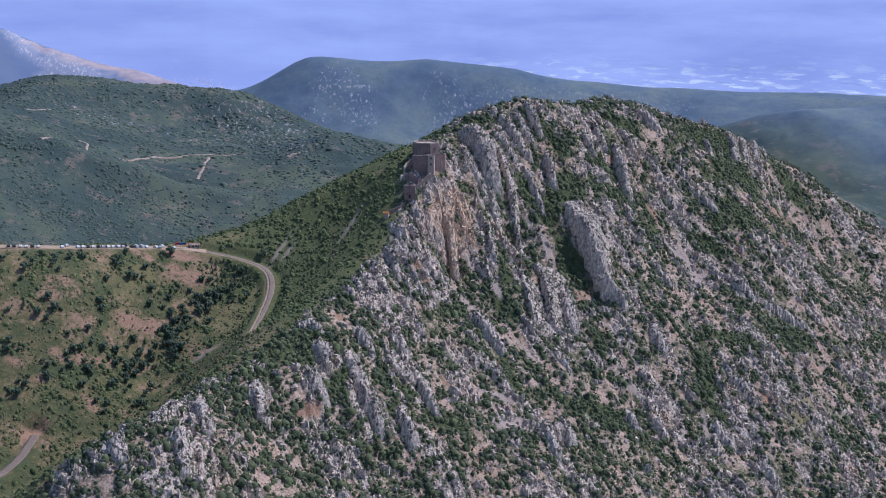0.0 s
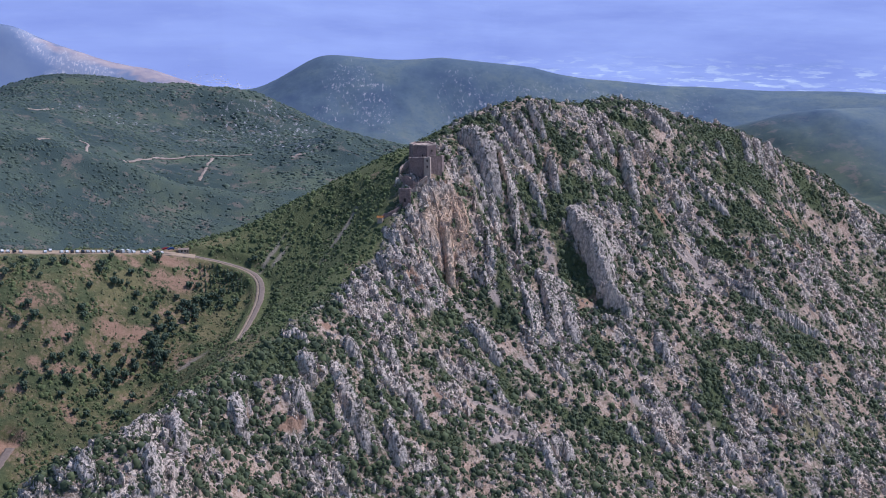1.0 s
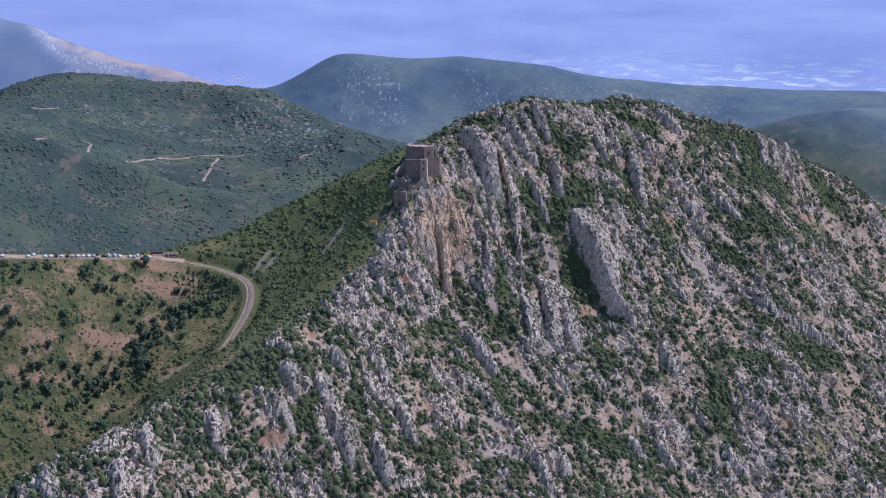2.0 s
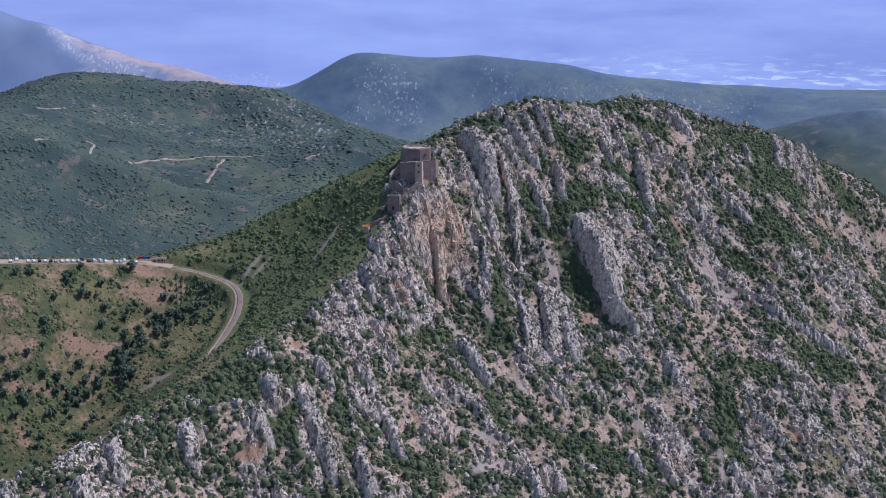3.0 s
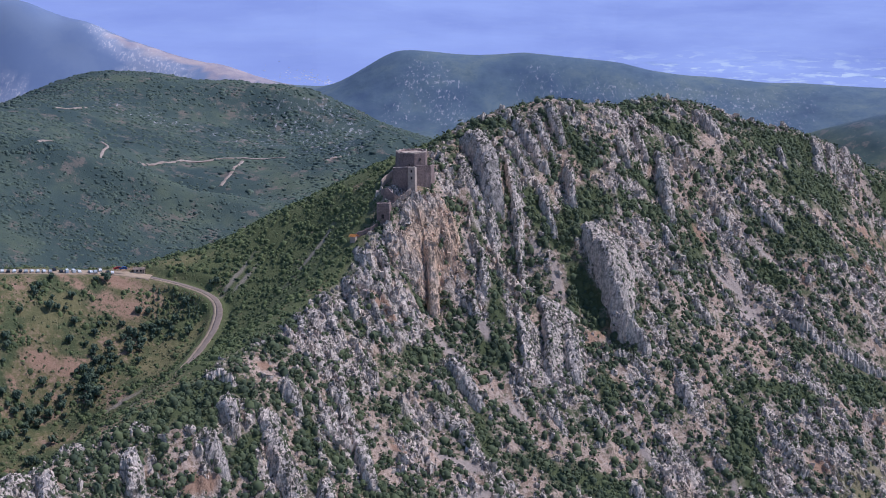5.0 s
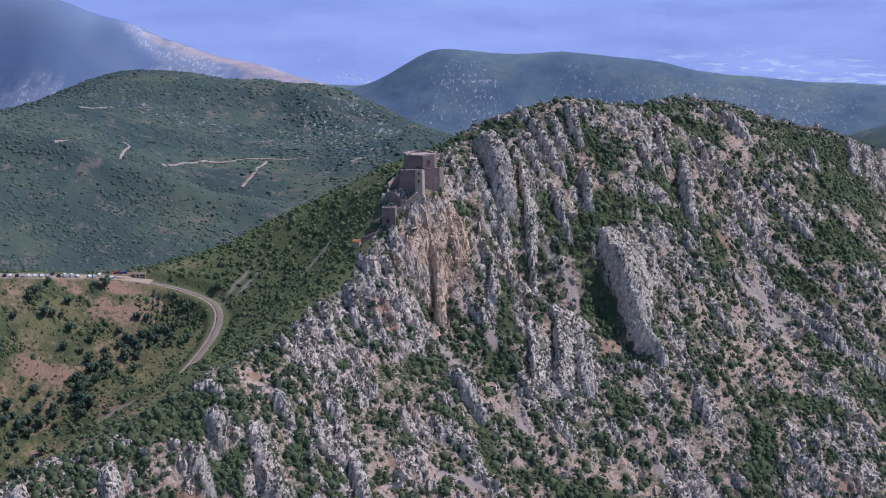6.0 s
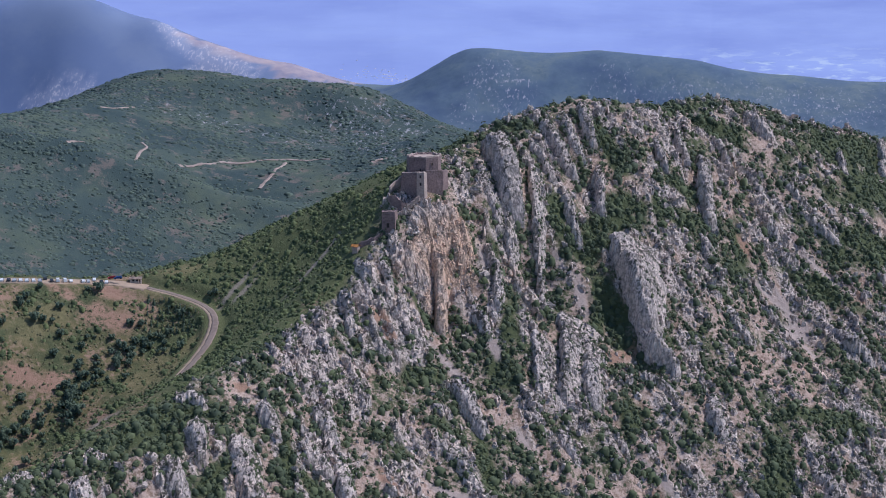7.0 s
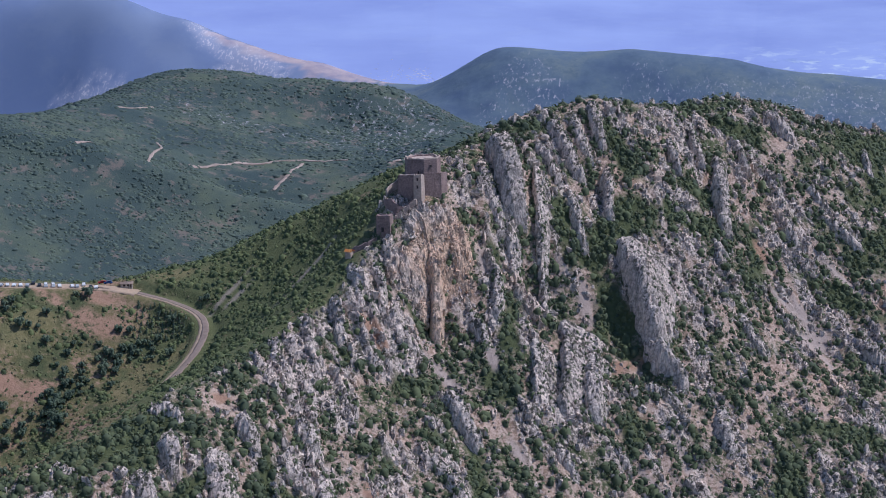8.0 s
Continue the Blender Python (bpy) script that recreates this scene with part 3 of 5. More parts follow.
def lay(ob, name, values):
    a = ob.data.attributes.new(name, "FLOAT", "POINT")
    a.data.foreach_set("value", np.ascontiguousarray(values, dtype=np.float32).ravel())


def wooded(x, y):
    """The woods begin behind the saddle and the mountain."""
    edge = np.interp(x, (-300, -215, -165, -110, -20, 60, 130, 190, 260, 330, 400, 470, 640), (-70, -52, -22, 30, 80, 130, 200, 235, 270, 320, 300, 100, -400))
    return smoothstep(-4, 12, y - edge)


def cliffs(x, y):
    """Bare pale cliffs and ledges on the far hills."""
    return patches(x, y, ((-445, 1165, 110, 60, -20), (-510, 1190, 60, 36, -30), (-640, 1060, 100, 60, 0), (115, 1010, 80, 130, 10), (-85, 975, 36, 60, 0), (-30, 1010, 60, 130, 20), (-150, 640, 120, 140, 0), (310, 1000, 260, 120, 0), (-60, 1040, 50, 80, 0), (210, 1010, 120, 100, 0), (-300, 560, 120, 60, 0), (-200, 560, 60, 60, 0), (-110, 440, 60, 60, 0)))


lay(ground, "rock", BARE)
lay(ground, "side", rocky(X, Y))
lay(ground, "lush", patches(X, Y, LUSH))
lay(ground, "field", 1 - smoothstep(-150, -125, X + 0.25 * (Y + 60)))
lay(ground, "scree", np.maximum(patches(X, Y, SCREES), 0.65 * patches(X, Y, STREAKS, 0.8)))
lay(ground, "earth", patches(X, Y, EARTHS + VALLEY_EARTHS))
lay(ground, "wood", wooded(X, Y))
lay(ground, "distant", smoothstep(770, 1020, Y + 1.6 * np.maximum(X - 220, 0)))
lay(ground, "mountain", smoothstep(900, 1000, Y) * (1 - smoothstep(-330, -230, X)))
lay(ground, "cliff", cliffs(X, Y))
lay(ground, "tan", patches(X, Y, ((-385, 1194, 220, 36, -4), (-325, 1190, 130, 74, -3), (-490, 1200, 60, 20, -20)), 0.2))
lay(ground, "meadow", patches(X, Y, MEADOWS))


# ---- crags, loose rock and scrub ----
ledges, cliff_holds = [], []   # where blocks and tufts find a hold on the crags and on the castle cliff


def fin_mesh(name, seed, crest, west, east, mat):
    """A fin of limestone along a crest (x, y, height in turn) that leads down the slope: a steep, jointed face to its west, a pitted ramp to its east."""
    knots = np.reshape(crest, (-1, 3)).astype(float)
    gap = np.r_[0, np.cumsum(np.hypot(*np.diff(knots[:, :2], axis=0).T))]
    knots = np.r_[[knots[0] + (knots[0] - knots[1]) * (2.5 / gap[1])], knots, [knots[-1] + (knots[-1] - knots[-2]) * (2.0 / (gap[-1] - gap[-2]))]]
    knots[0, 2], knots[-1, 2] = 0.3 * knots[1, 2], 0.5 * knots[-2, 2]
    gap = np.r_[0, np.cumsum(np.hypot(*np.diff(knots[:, :2], axis=0).T))]
    long_ = gap[-1]
    n = int(min(90, max(16, long_ / 0.6)))
    s = np.linspace(0, long_, n)
    line = np.stack([np.interp(s, gap, knots[:, k]) for k in range(3)], 1)
    for _ in range(3):
        line[1:-1] = (line[:-2] + 2 * line[1:-1] + line[2:]) / 4
    way = np.gradient(line[:, :2], axis=0)
    way /= np.hypot(*way.T)[:, None]
    out = np.stack([way[:, 1], -way[:, 0]], 1)[:, None]      # towards the steep face
    shift = seed * 13.7
    u = s[:, None]
    end = np.sqrt(np.clip(np.minimum(u + 0.4, long_ - u + 0.25) / 2.6, 0.0, 1.0))
    tall = line[:, 2:] * (0.72 + 0.55 * ribs(s / 5.0 + shift, s * 0 + 2.1, seed, 3))[:, None] * end
    v = np.r_[-np.linspace(1, 0, 13) ** 0.8, (np.linspace(0, 1, 15) ** 1.15)[1:]][None]
    steep = v < 0
    plain_ = 0.4 if knots[:, 2].max() > 13 else 1.0          # the great slabs are smooth
    joint = np.floor(s / 2.6 + 1.4 * grain(s / 6.0 + shift, s * 0, seed))            # blocks between upright joints
    set_out = (hashed(joint, joint * 0 + 3, seed) - 0.5)[:, None]
    groove = (ribs(s / 2.1 + shift, s * 0 + 7.7, seed + 3, 2) - 0.55)[:, None]
    wide = np.where(steep, 0.75 * west * (1 + plain_ * (0.45 * set_out + 0.25 * groove)), east * (1.05 - 0.6 * u / long_) * (0.75 + 0.6 * rough(u / 6 + shift, v * 0 + 5, seed + 4, 2))) * (0.35 + 0.65 * end)
    rise = np.where(steep, 1 - np.abs(v) ** 5.0, 1 - np.abs(v) ** 1.05)
    away = -v * wide
    x, y = line[:, :1] + out[..., 0] * away, line[:, 1:2] + out[..., 1] * away
    ledge = rough(u / 3.0 + shift, v * 3.0 + u / 9, seed + 6, 3) - 0.5
    pit = ribs(x / 2.6 + shift, y / 2.6, seed + 7, 3) - 0.5
    low = np.where(steep, 1.0, np.clip((long_ - u + 0.5) / (0.3 * long_), 0.0, 1.0) ** np.clip(2 * v, 0, 1))   # the ramp runs out into the slope below
    z = base_height(x, y) - np.where(steep, 5.0, 2.5) * np.abs(v) ** 3 + tall * rise * low * (1 + 0.16 * ledge)
    z = z + np.where(steep, 0.5 + 0.5 * (1 + v), 1.0) * 2.9 * pit * (1 - np.abs(v) ** 6) * end
    push = np.where(steep, plain_ * 1.5 * groove * np.sin(np.pi * np.clip(-v, 0, 1)) + plain_ * 1.1 * (rough(u / 1.7 + shift, z / 3.5, seed + 9, 3) - 0.5), 0.9 * (rough(x / 1.9, y / 1.9 + shift, seed + 8, 2) - 0.5))
    x, y = x + out[..., 0] * push, y + out[..., 1] * push
    verts = np.stack([x, y, z], -1)
    ledges.append(verts[1:-1, 12:24].reshape(-1, 3))
    faces = grid_faces(n, v.shape[1])[:, ::-1]
    return mesh_data(name, verts.reshape(-1, 3), faces, mat, False)


def stone_mesh(name, seed, length, width, height, at, turn, mat, sharp=3.0, tilt=0.25, around=40, up=16, cut=0.75):
    """A rounded buttress of rock at a place, with a ragged top."""
    a = np.linspace(0, 2 * np.pi, around, endpoint=False)
    v = np.linspace(0, 1, up)[:, None]
    shrink = (1 - v ** sharp) ** (1 / 1.6)
    c, s = np.sign(np.cos(a)) * np.abs(np.cos(a)) ** 0.75, np.sign(np.sin(a)) * np.abs(np.sin(a)) ** 0.75
    lx, ly = c * shrink * length / 2, s * shrink * width / 2 - tilt * v * width
    hx = seed * 13.7
    crease = ribs(lx / (0.10 * length + 1) + hx, ly / (0.22 * width + 0.6) + v * height / 30, seed, 3) - 0.5
    notch = ribs(lx / 3.2 + hx, ly / 3.2 + v * height / 9, seed + 5, 2) - 0.5
    fine = rough(lx / 1.6 + hx, ly / 1.6 + v * height / 2.5, seed + 7, 3) - 0.5
    out = 1 + cut * crease + 0.35 * notch + 0.35 * fine
    lx, ly = lx * (0.5 + 0.5 * out), ly * out
    t = radians(turn)
    x, y = at[0] + lx * math.cos(t) - ly * math.sin(t), at[1] + lx * math.sin(t) + ly * math.cos(t)
    crest = 0.45 + 0.95 * (ribs(lx / 8.0 + hx, ly / (0.6 * width) + 3.3, seed + 3, 4) - 0.2)
    end = np.clip(1.15 - 0.5 * np.abs(lx / (length / 2)) ** 2, 0.3, 1.15)
    z = base_height(x, y) - 3.0 + v * (height + 3.0) * crest * end + 2.2 * fine * v + 1.5 * notch * v
    pit = rough(x / 2.3 + z / 3.1, y / 2.3 - z / 3.7, seed + 11, 3) - 0.5 + 0.7 * (ribs(x / 4.1 - z / 6.0, y / 4.1 + z / 5.0, seed + 12, 2) - 0.5)
    away = np.stack([c * width, s * length], 0)
    away = away / np.hypot(*away)
    x, y = x + 1.5 * pit * (away[0] * math.cos(t) - away[1] * math.sin(t)) * (v < 0.99), y + 1.5 * pit * (away[0] * math.sin(t) + away[1] * math.cos(t)) * (v < 0.99)
    verts = np.stack([x, y, z], -1).reshape(-1, 3)
    cliff_holds.append(verts[int(0.2 * up) * around:])
    ring = np.arange(around)
    faces = []
    for k in range(up - 1):
        b = k * around
        faces.append(np.stack([b + ring, b + (ring + 1) % around, b + around + (ring + 1) % around, b + around + ring], 1))
    return mesh_data(name, verts, np.concatenate(faces), mat, False)


# The fins that stand out: width of the steep face, width of the ramp, then x, y and height along the crest.
SUMMIT_FINS = ((6, 6, 44.9, 40.8, 4, 52.9, 29.3, 8, 61.8, 18.1, 5), (5, 6, 37.5, 23, 4, 43.9, 16.8, 6, 50.3, 8.9, 4), (6, 6, 64.2, 59.5, 4, 67, 48.3, 8, 72.2, 37.4, 5), (5, 6, 53, 50, 3, 58, 40, 6, 66, 28, 4), (5, 3, 118, 97, 3, 119.6, 79.4, 6, 124.2, 74.7, 4),
               (5, 3, 106.2, 65.5, 3, 108.8, 57.1, 6, 111.8, 51.1, 4), (4, 4, 145, 104, 4, 147, 92, 8, 151.6, 87, 5), (9, 4, 134.8, 82.5, 3, 135.2, 64.9, 10, 136.4, 51.7, 10, 138.5, 42.2, 5), (7, 4, 164.5, 144.7, 5, 171.9, 136.1, 9, 180.2, 129.6, 5))
CASTLE_FINS = ((15, 6, 21.6, 19.3, 5, 27, -3.6, 15, 33, -18.2, 20, 35.5, -24.3, 14), (4, 7, 39.4, 4.3, 5, 42.5, -19, 8, 44.2, -33.1, 9, 47.8, -47.6, 6), (5, 7, 28.5, -23.5, 5, 30.8, -36.7, 8, 35.4, -50.5, 6),
               (7, 8, 12.8, -3.8, 3, 16.8, -18.5, 5, 24.6, -29, 6, 26.7, -34.9, 4), (5, 4, 20.5, -46.8, 3, 25.7, -52.2, 6, 27.1, -70.6, 5), (6, 3, 74.9, 26.6, 4, 75.6, 14.4, 9, 76.9, 3.9, 5), (5, 4, 56.7, 4.4, 4, 60.2, -8.1, 8, 64.6, -17, 5))
MIDDLE_FINS = ((10, 27, 84.7, -6.5, 6, 88.7, -19.3, 14, 95.2, -31.4, 19, 100.7, -41.3, 18, 102.8, -43.6, 10), (6, 14, 96.2, -43.9, 6, 102.4, -50.2, 12, 113, -54.7, 8), (6, 15, 57.6, -51.1, 5, 60.2, -72.1, 9, 59.7, -98, 6), (8, 9, 71.3, -60.1, 4, 71.8, -79.6, 9, 74.5, -92.2, 6),
               (5, 13, 44.4, -72.2, 3, 47.5, -92.9, 5, 46.5, -113.9, 3), (8, 4, 130.9, -58.8, 4, 131.7, -69.4, 9, 136, -76, 5), (8, 3, 9.4, -111.2, 4, 17, -119.4, 9, 25.3, -128.1, 5))
EAST_FINS = ((8, 9, 264.7, 232, 6, 260.8, 204.1, 11, 259, 188.6, 6), (8, 9, 277, 236, 7, 274.9, 223, 12, 273.2, 208.2, 6), (8, 9, 290, 252, 7, 289.5, 240.6, 12, 287.6, 223.3, 6), (7, 9, 304, 268, 6, 303, 258, 10, 302, 246, 6),
             (5, 3, 224.6, 172.8, 3, 224, 154, 8, 226, 144, 4), (6, 8, 204.7, 22.9, 4, 209, 15, 9, 218, 12, 5), (4, 6, 226.1, 12.7, 3, 241.7, 13.1, 6, 260.2, 17.9, 4), (9, 6, 155.6, -106.8, 5, 160.8, -110.3, 9, 168, -115.6, 6))
SLOPE_FINS = ((5, 4, 166.5, 79.2, 3, 170.9, 72.6, 6, 175.8, 68.4, 4), (4, 4, 189.5, 93.8, 2, 199.4, 87.3, 5, 211.7, 83.2, 3), (4, 4, 180.2, 105.8, 2, 188.6, 100.5, 5, 197.2, 95.5, 3), (5, 3, 106.4, 33.5, 2, 110.4, 29.1, 5, 116.3, 28.1, 3),
              (7, 4, 143.4, -1, 3, 145.5, -8.7, 6, 153.4, -12.2, 4), (5, 5, 186.5, -30.8, 2, 203, -30.2, 5, 213.7, -27.6, 3), (4, 3, 128.9, 30.7, 2, 131.9, 27.5, 5, 136.2, 28, 3), (5, 4, 96.7, -62.1, 2, 104.3, -63.3, 4, 114.8, -67.2, 3))
FOOT_FINS = ((6, 4, 98.3, -128.6, 3, 100.7, -132.4, 6, 104.6, -135.8, 4), (6, 4, 115.3, -121, 3, 119, -125.7, 6, 122.9, -129.3, 4), (7, 6, 178.1, -71.8, 3, 184.7, -77.2, 6, 191.2, -83.6, 4), (5, 4, 167.8, -76.6, 3, 171.2, -83.2, 5, 173.5, -87.5, 3),
             (6, 4, 54.7, -112.9, 2, 61.7, -116.2, 5, 65.7, -121.5, 3), (5, 4, 79.1, -102, 2, 83.6, -100.9, 4, 87.8, -103.7, 3), (5, 5, 14.7, -71.3, 2, 20, -76.4, 5, 23.6, -81.5, 3), (8, 6, 47.8, -171.8, 5, 53.9, -168.6, 8, 59.4, -174.4, 6))
RIDGE_FINS = ((5, 4, -55, -120, 2, -50.2, -118.9, 5, -47.3, -129.1, 3), (5, 3, -41.8, -104.5, 2, -37.1, -112.8, 6, -34.4, -122.1, 3), (5, 3, -63.5, -134.4, 2, -59.1, -136.8, 4, -56.8, -148.3, 3), (5, 4, -38.6, -85.4, 2, -33.9, -91, 5, -29.6, -103.2, 4),
              (5, 3, -26.9, -83, 2, -23.2, -88.9, 6, -20.5, -99.1, 4), (5, 3, -13.4, -96.6, 2, -8.9, -100.5, 5, -6, -102.2, 3), (4, 5, -91.7, -199.6, 2, -85.9, -199, 5, -80.4, -200.2, 4), (7, 5, 37.4, -179.1, 4, 43.2, -177.4, 8, 47.6, -193, 6))
NEAR_FINS = ((8, 4, -61.4, -183.8, 4, -57.3, -186.5, 8, -52.7, -191.3, 5), (7, 5, -43.2, -170.1, 4, -38, -169.5, 7, -33.3, -175.3, 5), (9, 3, -83, -209.1, 3, -78.1, -212.2, 8, -75.4, -219.7, 6), (9, 4, -87.8, -225.5, 3, -83.3, -228.6, 8, -77.6, -233.6, 6),
             (9, 9, -65.7, -204.3, 4, -61.1, -213.1, 9, -54.2, -222.7, 9, -49.5, -231, 6), (7, 5, -44, -186, 4, -39.4, -189.1, 7, -32.4, -191.1, 5), (8, 5, -39.4, -216.7, 4, -36.5, -224.4, 9, -32.3, -230.1, 7), (7, 5, -30.8, -183.4, 4, -24.6, -195.7, 8, -19.2, -205.3, 5))
VALLEY_FINS = ((7, 5, 4.2, -146.4, 3, 16.5, -152, 7, 25, -161, 5), (8, 5, -146, -307.9, 3, -141.5, -309.5, 8, -136.9, -324.8, 6), (8, 4, -114.9, -251.7, 4, -109.6, -252.2, 8, -106.2, -262.4, 6), (8, 5, 177.7, -124.8, 4, 184.9, -125.3, 8, 189.5, -138, 6),
               (6, 6, -146.3, -277.5, 3, -149.1, -286.2, 5, -153.7, -303.3, 3), (8, 5, -174.5, -321, 3, -167.7, -319.6, 7, -160.9, -331.5, 5),
               (7, 5, -139.7, -277.5, 3, -134.5, -280.2, 7, -130.1, -294.6, 5), (5, 5, -132.2, -253.8, 2, -135, -260.4, 5, -137.7, -268.2, 3), (4, 4, -116.3, -241.6, 2, -112.2, -238.7, 3, -106.6, -237.6, 2))
FINS = SUMMIT_FINS + CASTLE_FINS + MIDDLE_FINS + EAST_FINS + SLOPE_FINS + FOOT_FINS + RIDGE_FINS + NEAR_FINS + VALLEY_FINS
for k, (west, east, *crest) in enumerate(FINS):
    crag = new("crag", fin_mesh("crag", k + 1, crest, west, east, LIMESTONE))
    tall = max(crest[2::3])
    tagged(crag, "tall limestone fin with a sheer shaded face and sunlit crest" if tall > 9 else "grey weathered limestone crag rising from the scrub" if tall > 6 else "low jointed limestone outcrop among the scrub", "crag", "limestone crags")


# the rock under the castle
for k, (x, y, length, width, height, turn, sharp) in enumerate(((-4, -63, 22, 20, 6, -75, 4.0), (-11, -76, 16, 11, 9, -72, 3.5), (-18, -78, 14, 8, 6, -65, 3.0), (8, -56, 18, 8, 7, -70, 3.5), (-8, -57.5, 18, 8, 5, -12, 3.0), (1, -51, 15, 10, 7, -40, 3.0))):
    crag = new("castle_rock", stone_mesh("castle_rock", 60 + k, length, width, height, (x, y), turn, OCHRE_LIMESTONE, sharp, 0.1, 64, 24))
    tagged(crag, "ochre-stained limestone cliff under the castle walls", "cliff", "castle rock")
crag = new("castle_rock", fin_mesh("castle_rock", 95, (-3.5, -64.9, 6, -0.1, -71.8, 14, 1.8, -85.5, 8), 6, 4, OCHRE_LIMESTONE))
tagged(crag, "slender tan limestone pillar below the castle cliff", "cliff", "castle rock")


def strewn(count, box, density, seed):
    """Places in a box (x0, x1, y0, y1), kept by chance where the density is high."""
    r = np.random.default_rng(seed)
    x, y = r.uniform(box[0], box[1], count), r.uniform(box[2], box[3], count)
    keep = r.uniform(0, 1, count) < density(x, y)
    return x[keep], y[keep]


def joined(name, shapes, x, y, z, size, turn, mat, stretch=None, seed=0, smooth=False):
    """One mesh of many copies of a few shapes (corners, triangles)."""
    r = np.random.default_rng(seed)
    pick = r.integers(0, len(shapes), len(x))
    stretch = np.ones((len(x), 3)) if stretch is None else stretch
    verts, faces, total = [], [], 0
    for k, (v, f) in enumerate(shapes):
        w = np.where(pick == k)[0]
        if not len(w):
            continue
        q = v[None] * (size[w, None] * stretch[w])[:, None]
        c, s = np.cos(turn[w])[:, None], np.sin(turn[w])[:, None]
        p = np.stack([q[..., 0] * c - q[..., 1] * s + x[w, None], q[..., 0] * s + q[..., 1] * c + y[w, None], q[..., 2] + z[w, None]], -1)
        verts.append(p.reshape(-1, 3))
        faces.append((f[None] + (total + np.arange(len(w)) * len(v))[:, None, None]).reshape(-1, f.shape[1]))
        total += len(w) * len(v)
    return mesh_object(name, np.concatenate(verts), np.concatenate(faces), mat, smooth)


def rock_shape(seed):
    """A broken, pitted block or blade of rock, a metre long."""
    r = np.random.default_rng(seed)
    n = 5
    a = np.linspace(0, 2 * np.pi, n, endpoint=False) + r.uniform(0, 1) + r.uniform(-0.35, 0.35, n)
    thin = r.uniform(0.22, 0.46)
    rows = []
    for h, k in ((-0.4, 1.05), (r.uniform(0.15, 0.3), 1.0), (r.uniform(0.42, 0.6), 0.7)):
        j = r.uniform(0.5, 1.4, n)
        rows.append(np.stack([0.55 * k * j * np.cos(a), thin * k * j * np.sin(a) - 0.16 * max(h, 0), h + (h > 0) * r.uniform(-0.26, 0.26, n)], 1))
    rows.append(np.array([[r.uniform(-0.3, 0.3), r.uniform(-0.2, 0.1), r.uniform(0.45, 0.8)]]))
    v = np.concatenate(rows)
    f = []
    for k in range(2):
        for m in range(n):
            p, q = k * n + m, k * n + (m + 1) % n
            f += [(p, q, q + n), (p, q + n, p + n)]
    f += [(2 * n + m, 2 * n + (m + 1) % n, 3 * n) for m in range(n)]
    return v, np.array(f)


def bush_shape(seed, leaves=14, core=True):
    """A mound of scrub: a ragged core under a cloud of leafy sprigs."""
    r = np.random.default_rng(seed)
    v, f = [], []
    if core:
        n = 4
        a = np.linspace(0, 2 * np.pi, n, endpoint=False) + r.uniform(0, 1)
        for h, k in ((-0.1, 0.85), (0.42, 0.78)):
            j = r.uniform(0.75, 1.2, n)
            v += np.stack([0.40 * k * j * np.cos(a), 0.40 * k * j * np.sin(a), np.full(n, h) + r.uniform(-0.08, 0.08, n)], 1).tolist()
        v.append([0, 0, 0.72])
        for m in range(n):
            p, q = m, (m + 1) % n
            f += [(p, q, q + n), (p, q + n, p + n)]
        f += [(n + m, n + (m + 1) % n, 2 * n) for m in range(n)]
    for _ in range(leaves):
        u, h = r.uniform(0, 2 * np.pi), r.uniform(0.0, 1.0)
        rad = 0.5 * math.sqrt(max(0.05, 1 - (h * 0.95) ** 2)) * r.uniform(0.75, 1.15)
        c = np.array([rad * math.cos(u), rad * math.sin(u), 0.85 * h + r.uniform(-0.06, 0.06)])
        tri = c + r.normal(0, 0.105, (3, 3))
        v += tri.tolist()
        f.append((len(v) - 3, len(v) - 2, len(v) - 1))
    return np.array(v), np.array(f)


ROCKS = [rock_shape(100 + k) for k in range(24)]
BUSHES = [bush_shape(200 + k) for k in range(10)]
TUFTS = [bush_shape(300 + k, 8) for k in range(8)]
CROWNS = [bush_shape(400 + k, 0) for k in range(8)]


def off_road(x, y):
    """0 on the road and the car park."""
    out = np.ones(len(x))
    for line, wide in ((ROAD_LINE, 5.5), (LOWER_LINE, 5.5), (PARK_LINE, 9.5)):
        for px, py, _ in line[::2]:
            out = np.where(np.hypot(x - px, y - py) < wide, 0.0, out)
    return out


def rock_density(x, y):
    return (0.16 * rocky(x, y) + 0.84 * bareness(x, y)) * (1 - patches(x, y, LUSH))


def face_scrub(x, y):
    gully = patches(x, y, LUSH) * (1 - 0.4 * smoothstep(60, 130, y))
    open_ = np.maximum(patches(x, y, SCREES), patches(x, y, EARTHS + VALLEY_EARTHS))
    clump = smoothstep(0.42, 0.54, rough(x / 10, y / 10, 51, 3))
    return rocky(x, y) * np.maximum(gully, (0.22 + 0.6 * clump + 0.28 * smoothstep(-160, -220, y) - 0.14 * smoothstep(40, 110, y)) * (1 - 0.74 * bareness(x, y))) * (1 - 0.93 * open_)


def green_scrub(x, y):
    w = (1 - rocky(x, y)) * (1 - wooded(x, y)) * off_road(x, y)
    slope = smoothstep(-150, -125, x + 0.25 * (y + 60))
    bare = smoothstep(0.62, 0.68, rough(x / 11, y / 11, 57, 3))
    field = 0.18 + 0.62 * smoothstep(0.46, 0.60, rough(x / 14, y / 14, 58, 3))
    return w * (slope * (1 - 0.8 * bare) + (1 - slope) * field) * (1 - 0.93 * patches(x, y, EARTHS + VALLEY_EARTHS)) * (1 - 0.97 * patches(x, y, STREAKS)) * (1 - 0.6 * patches(x, y, MEADOWS))


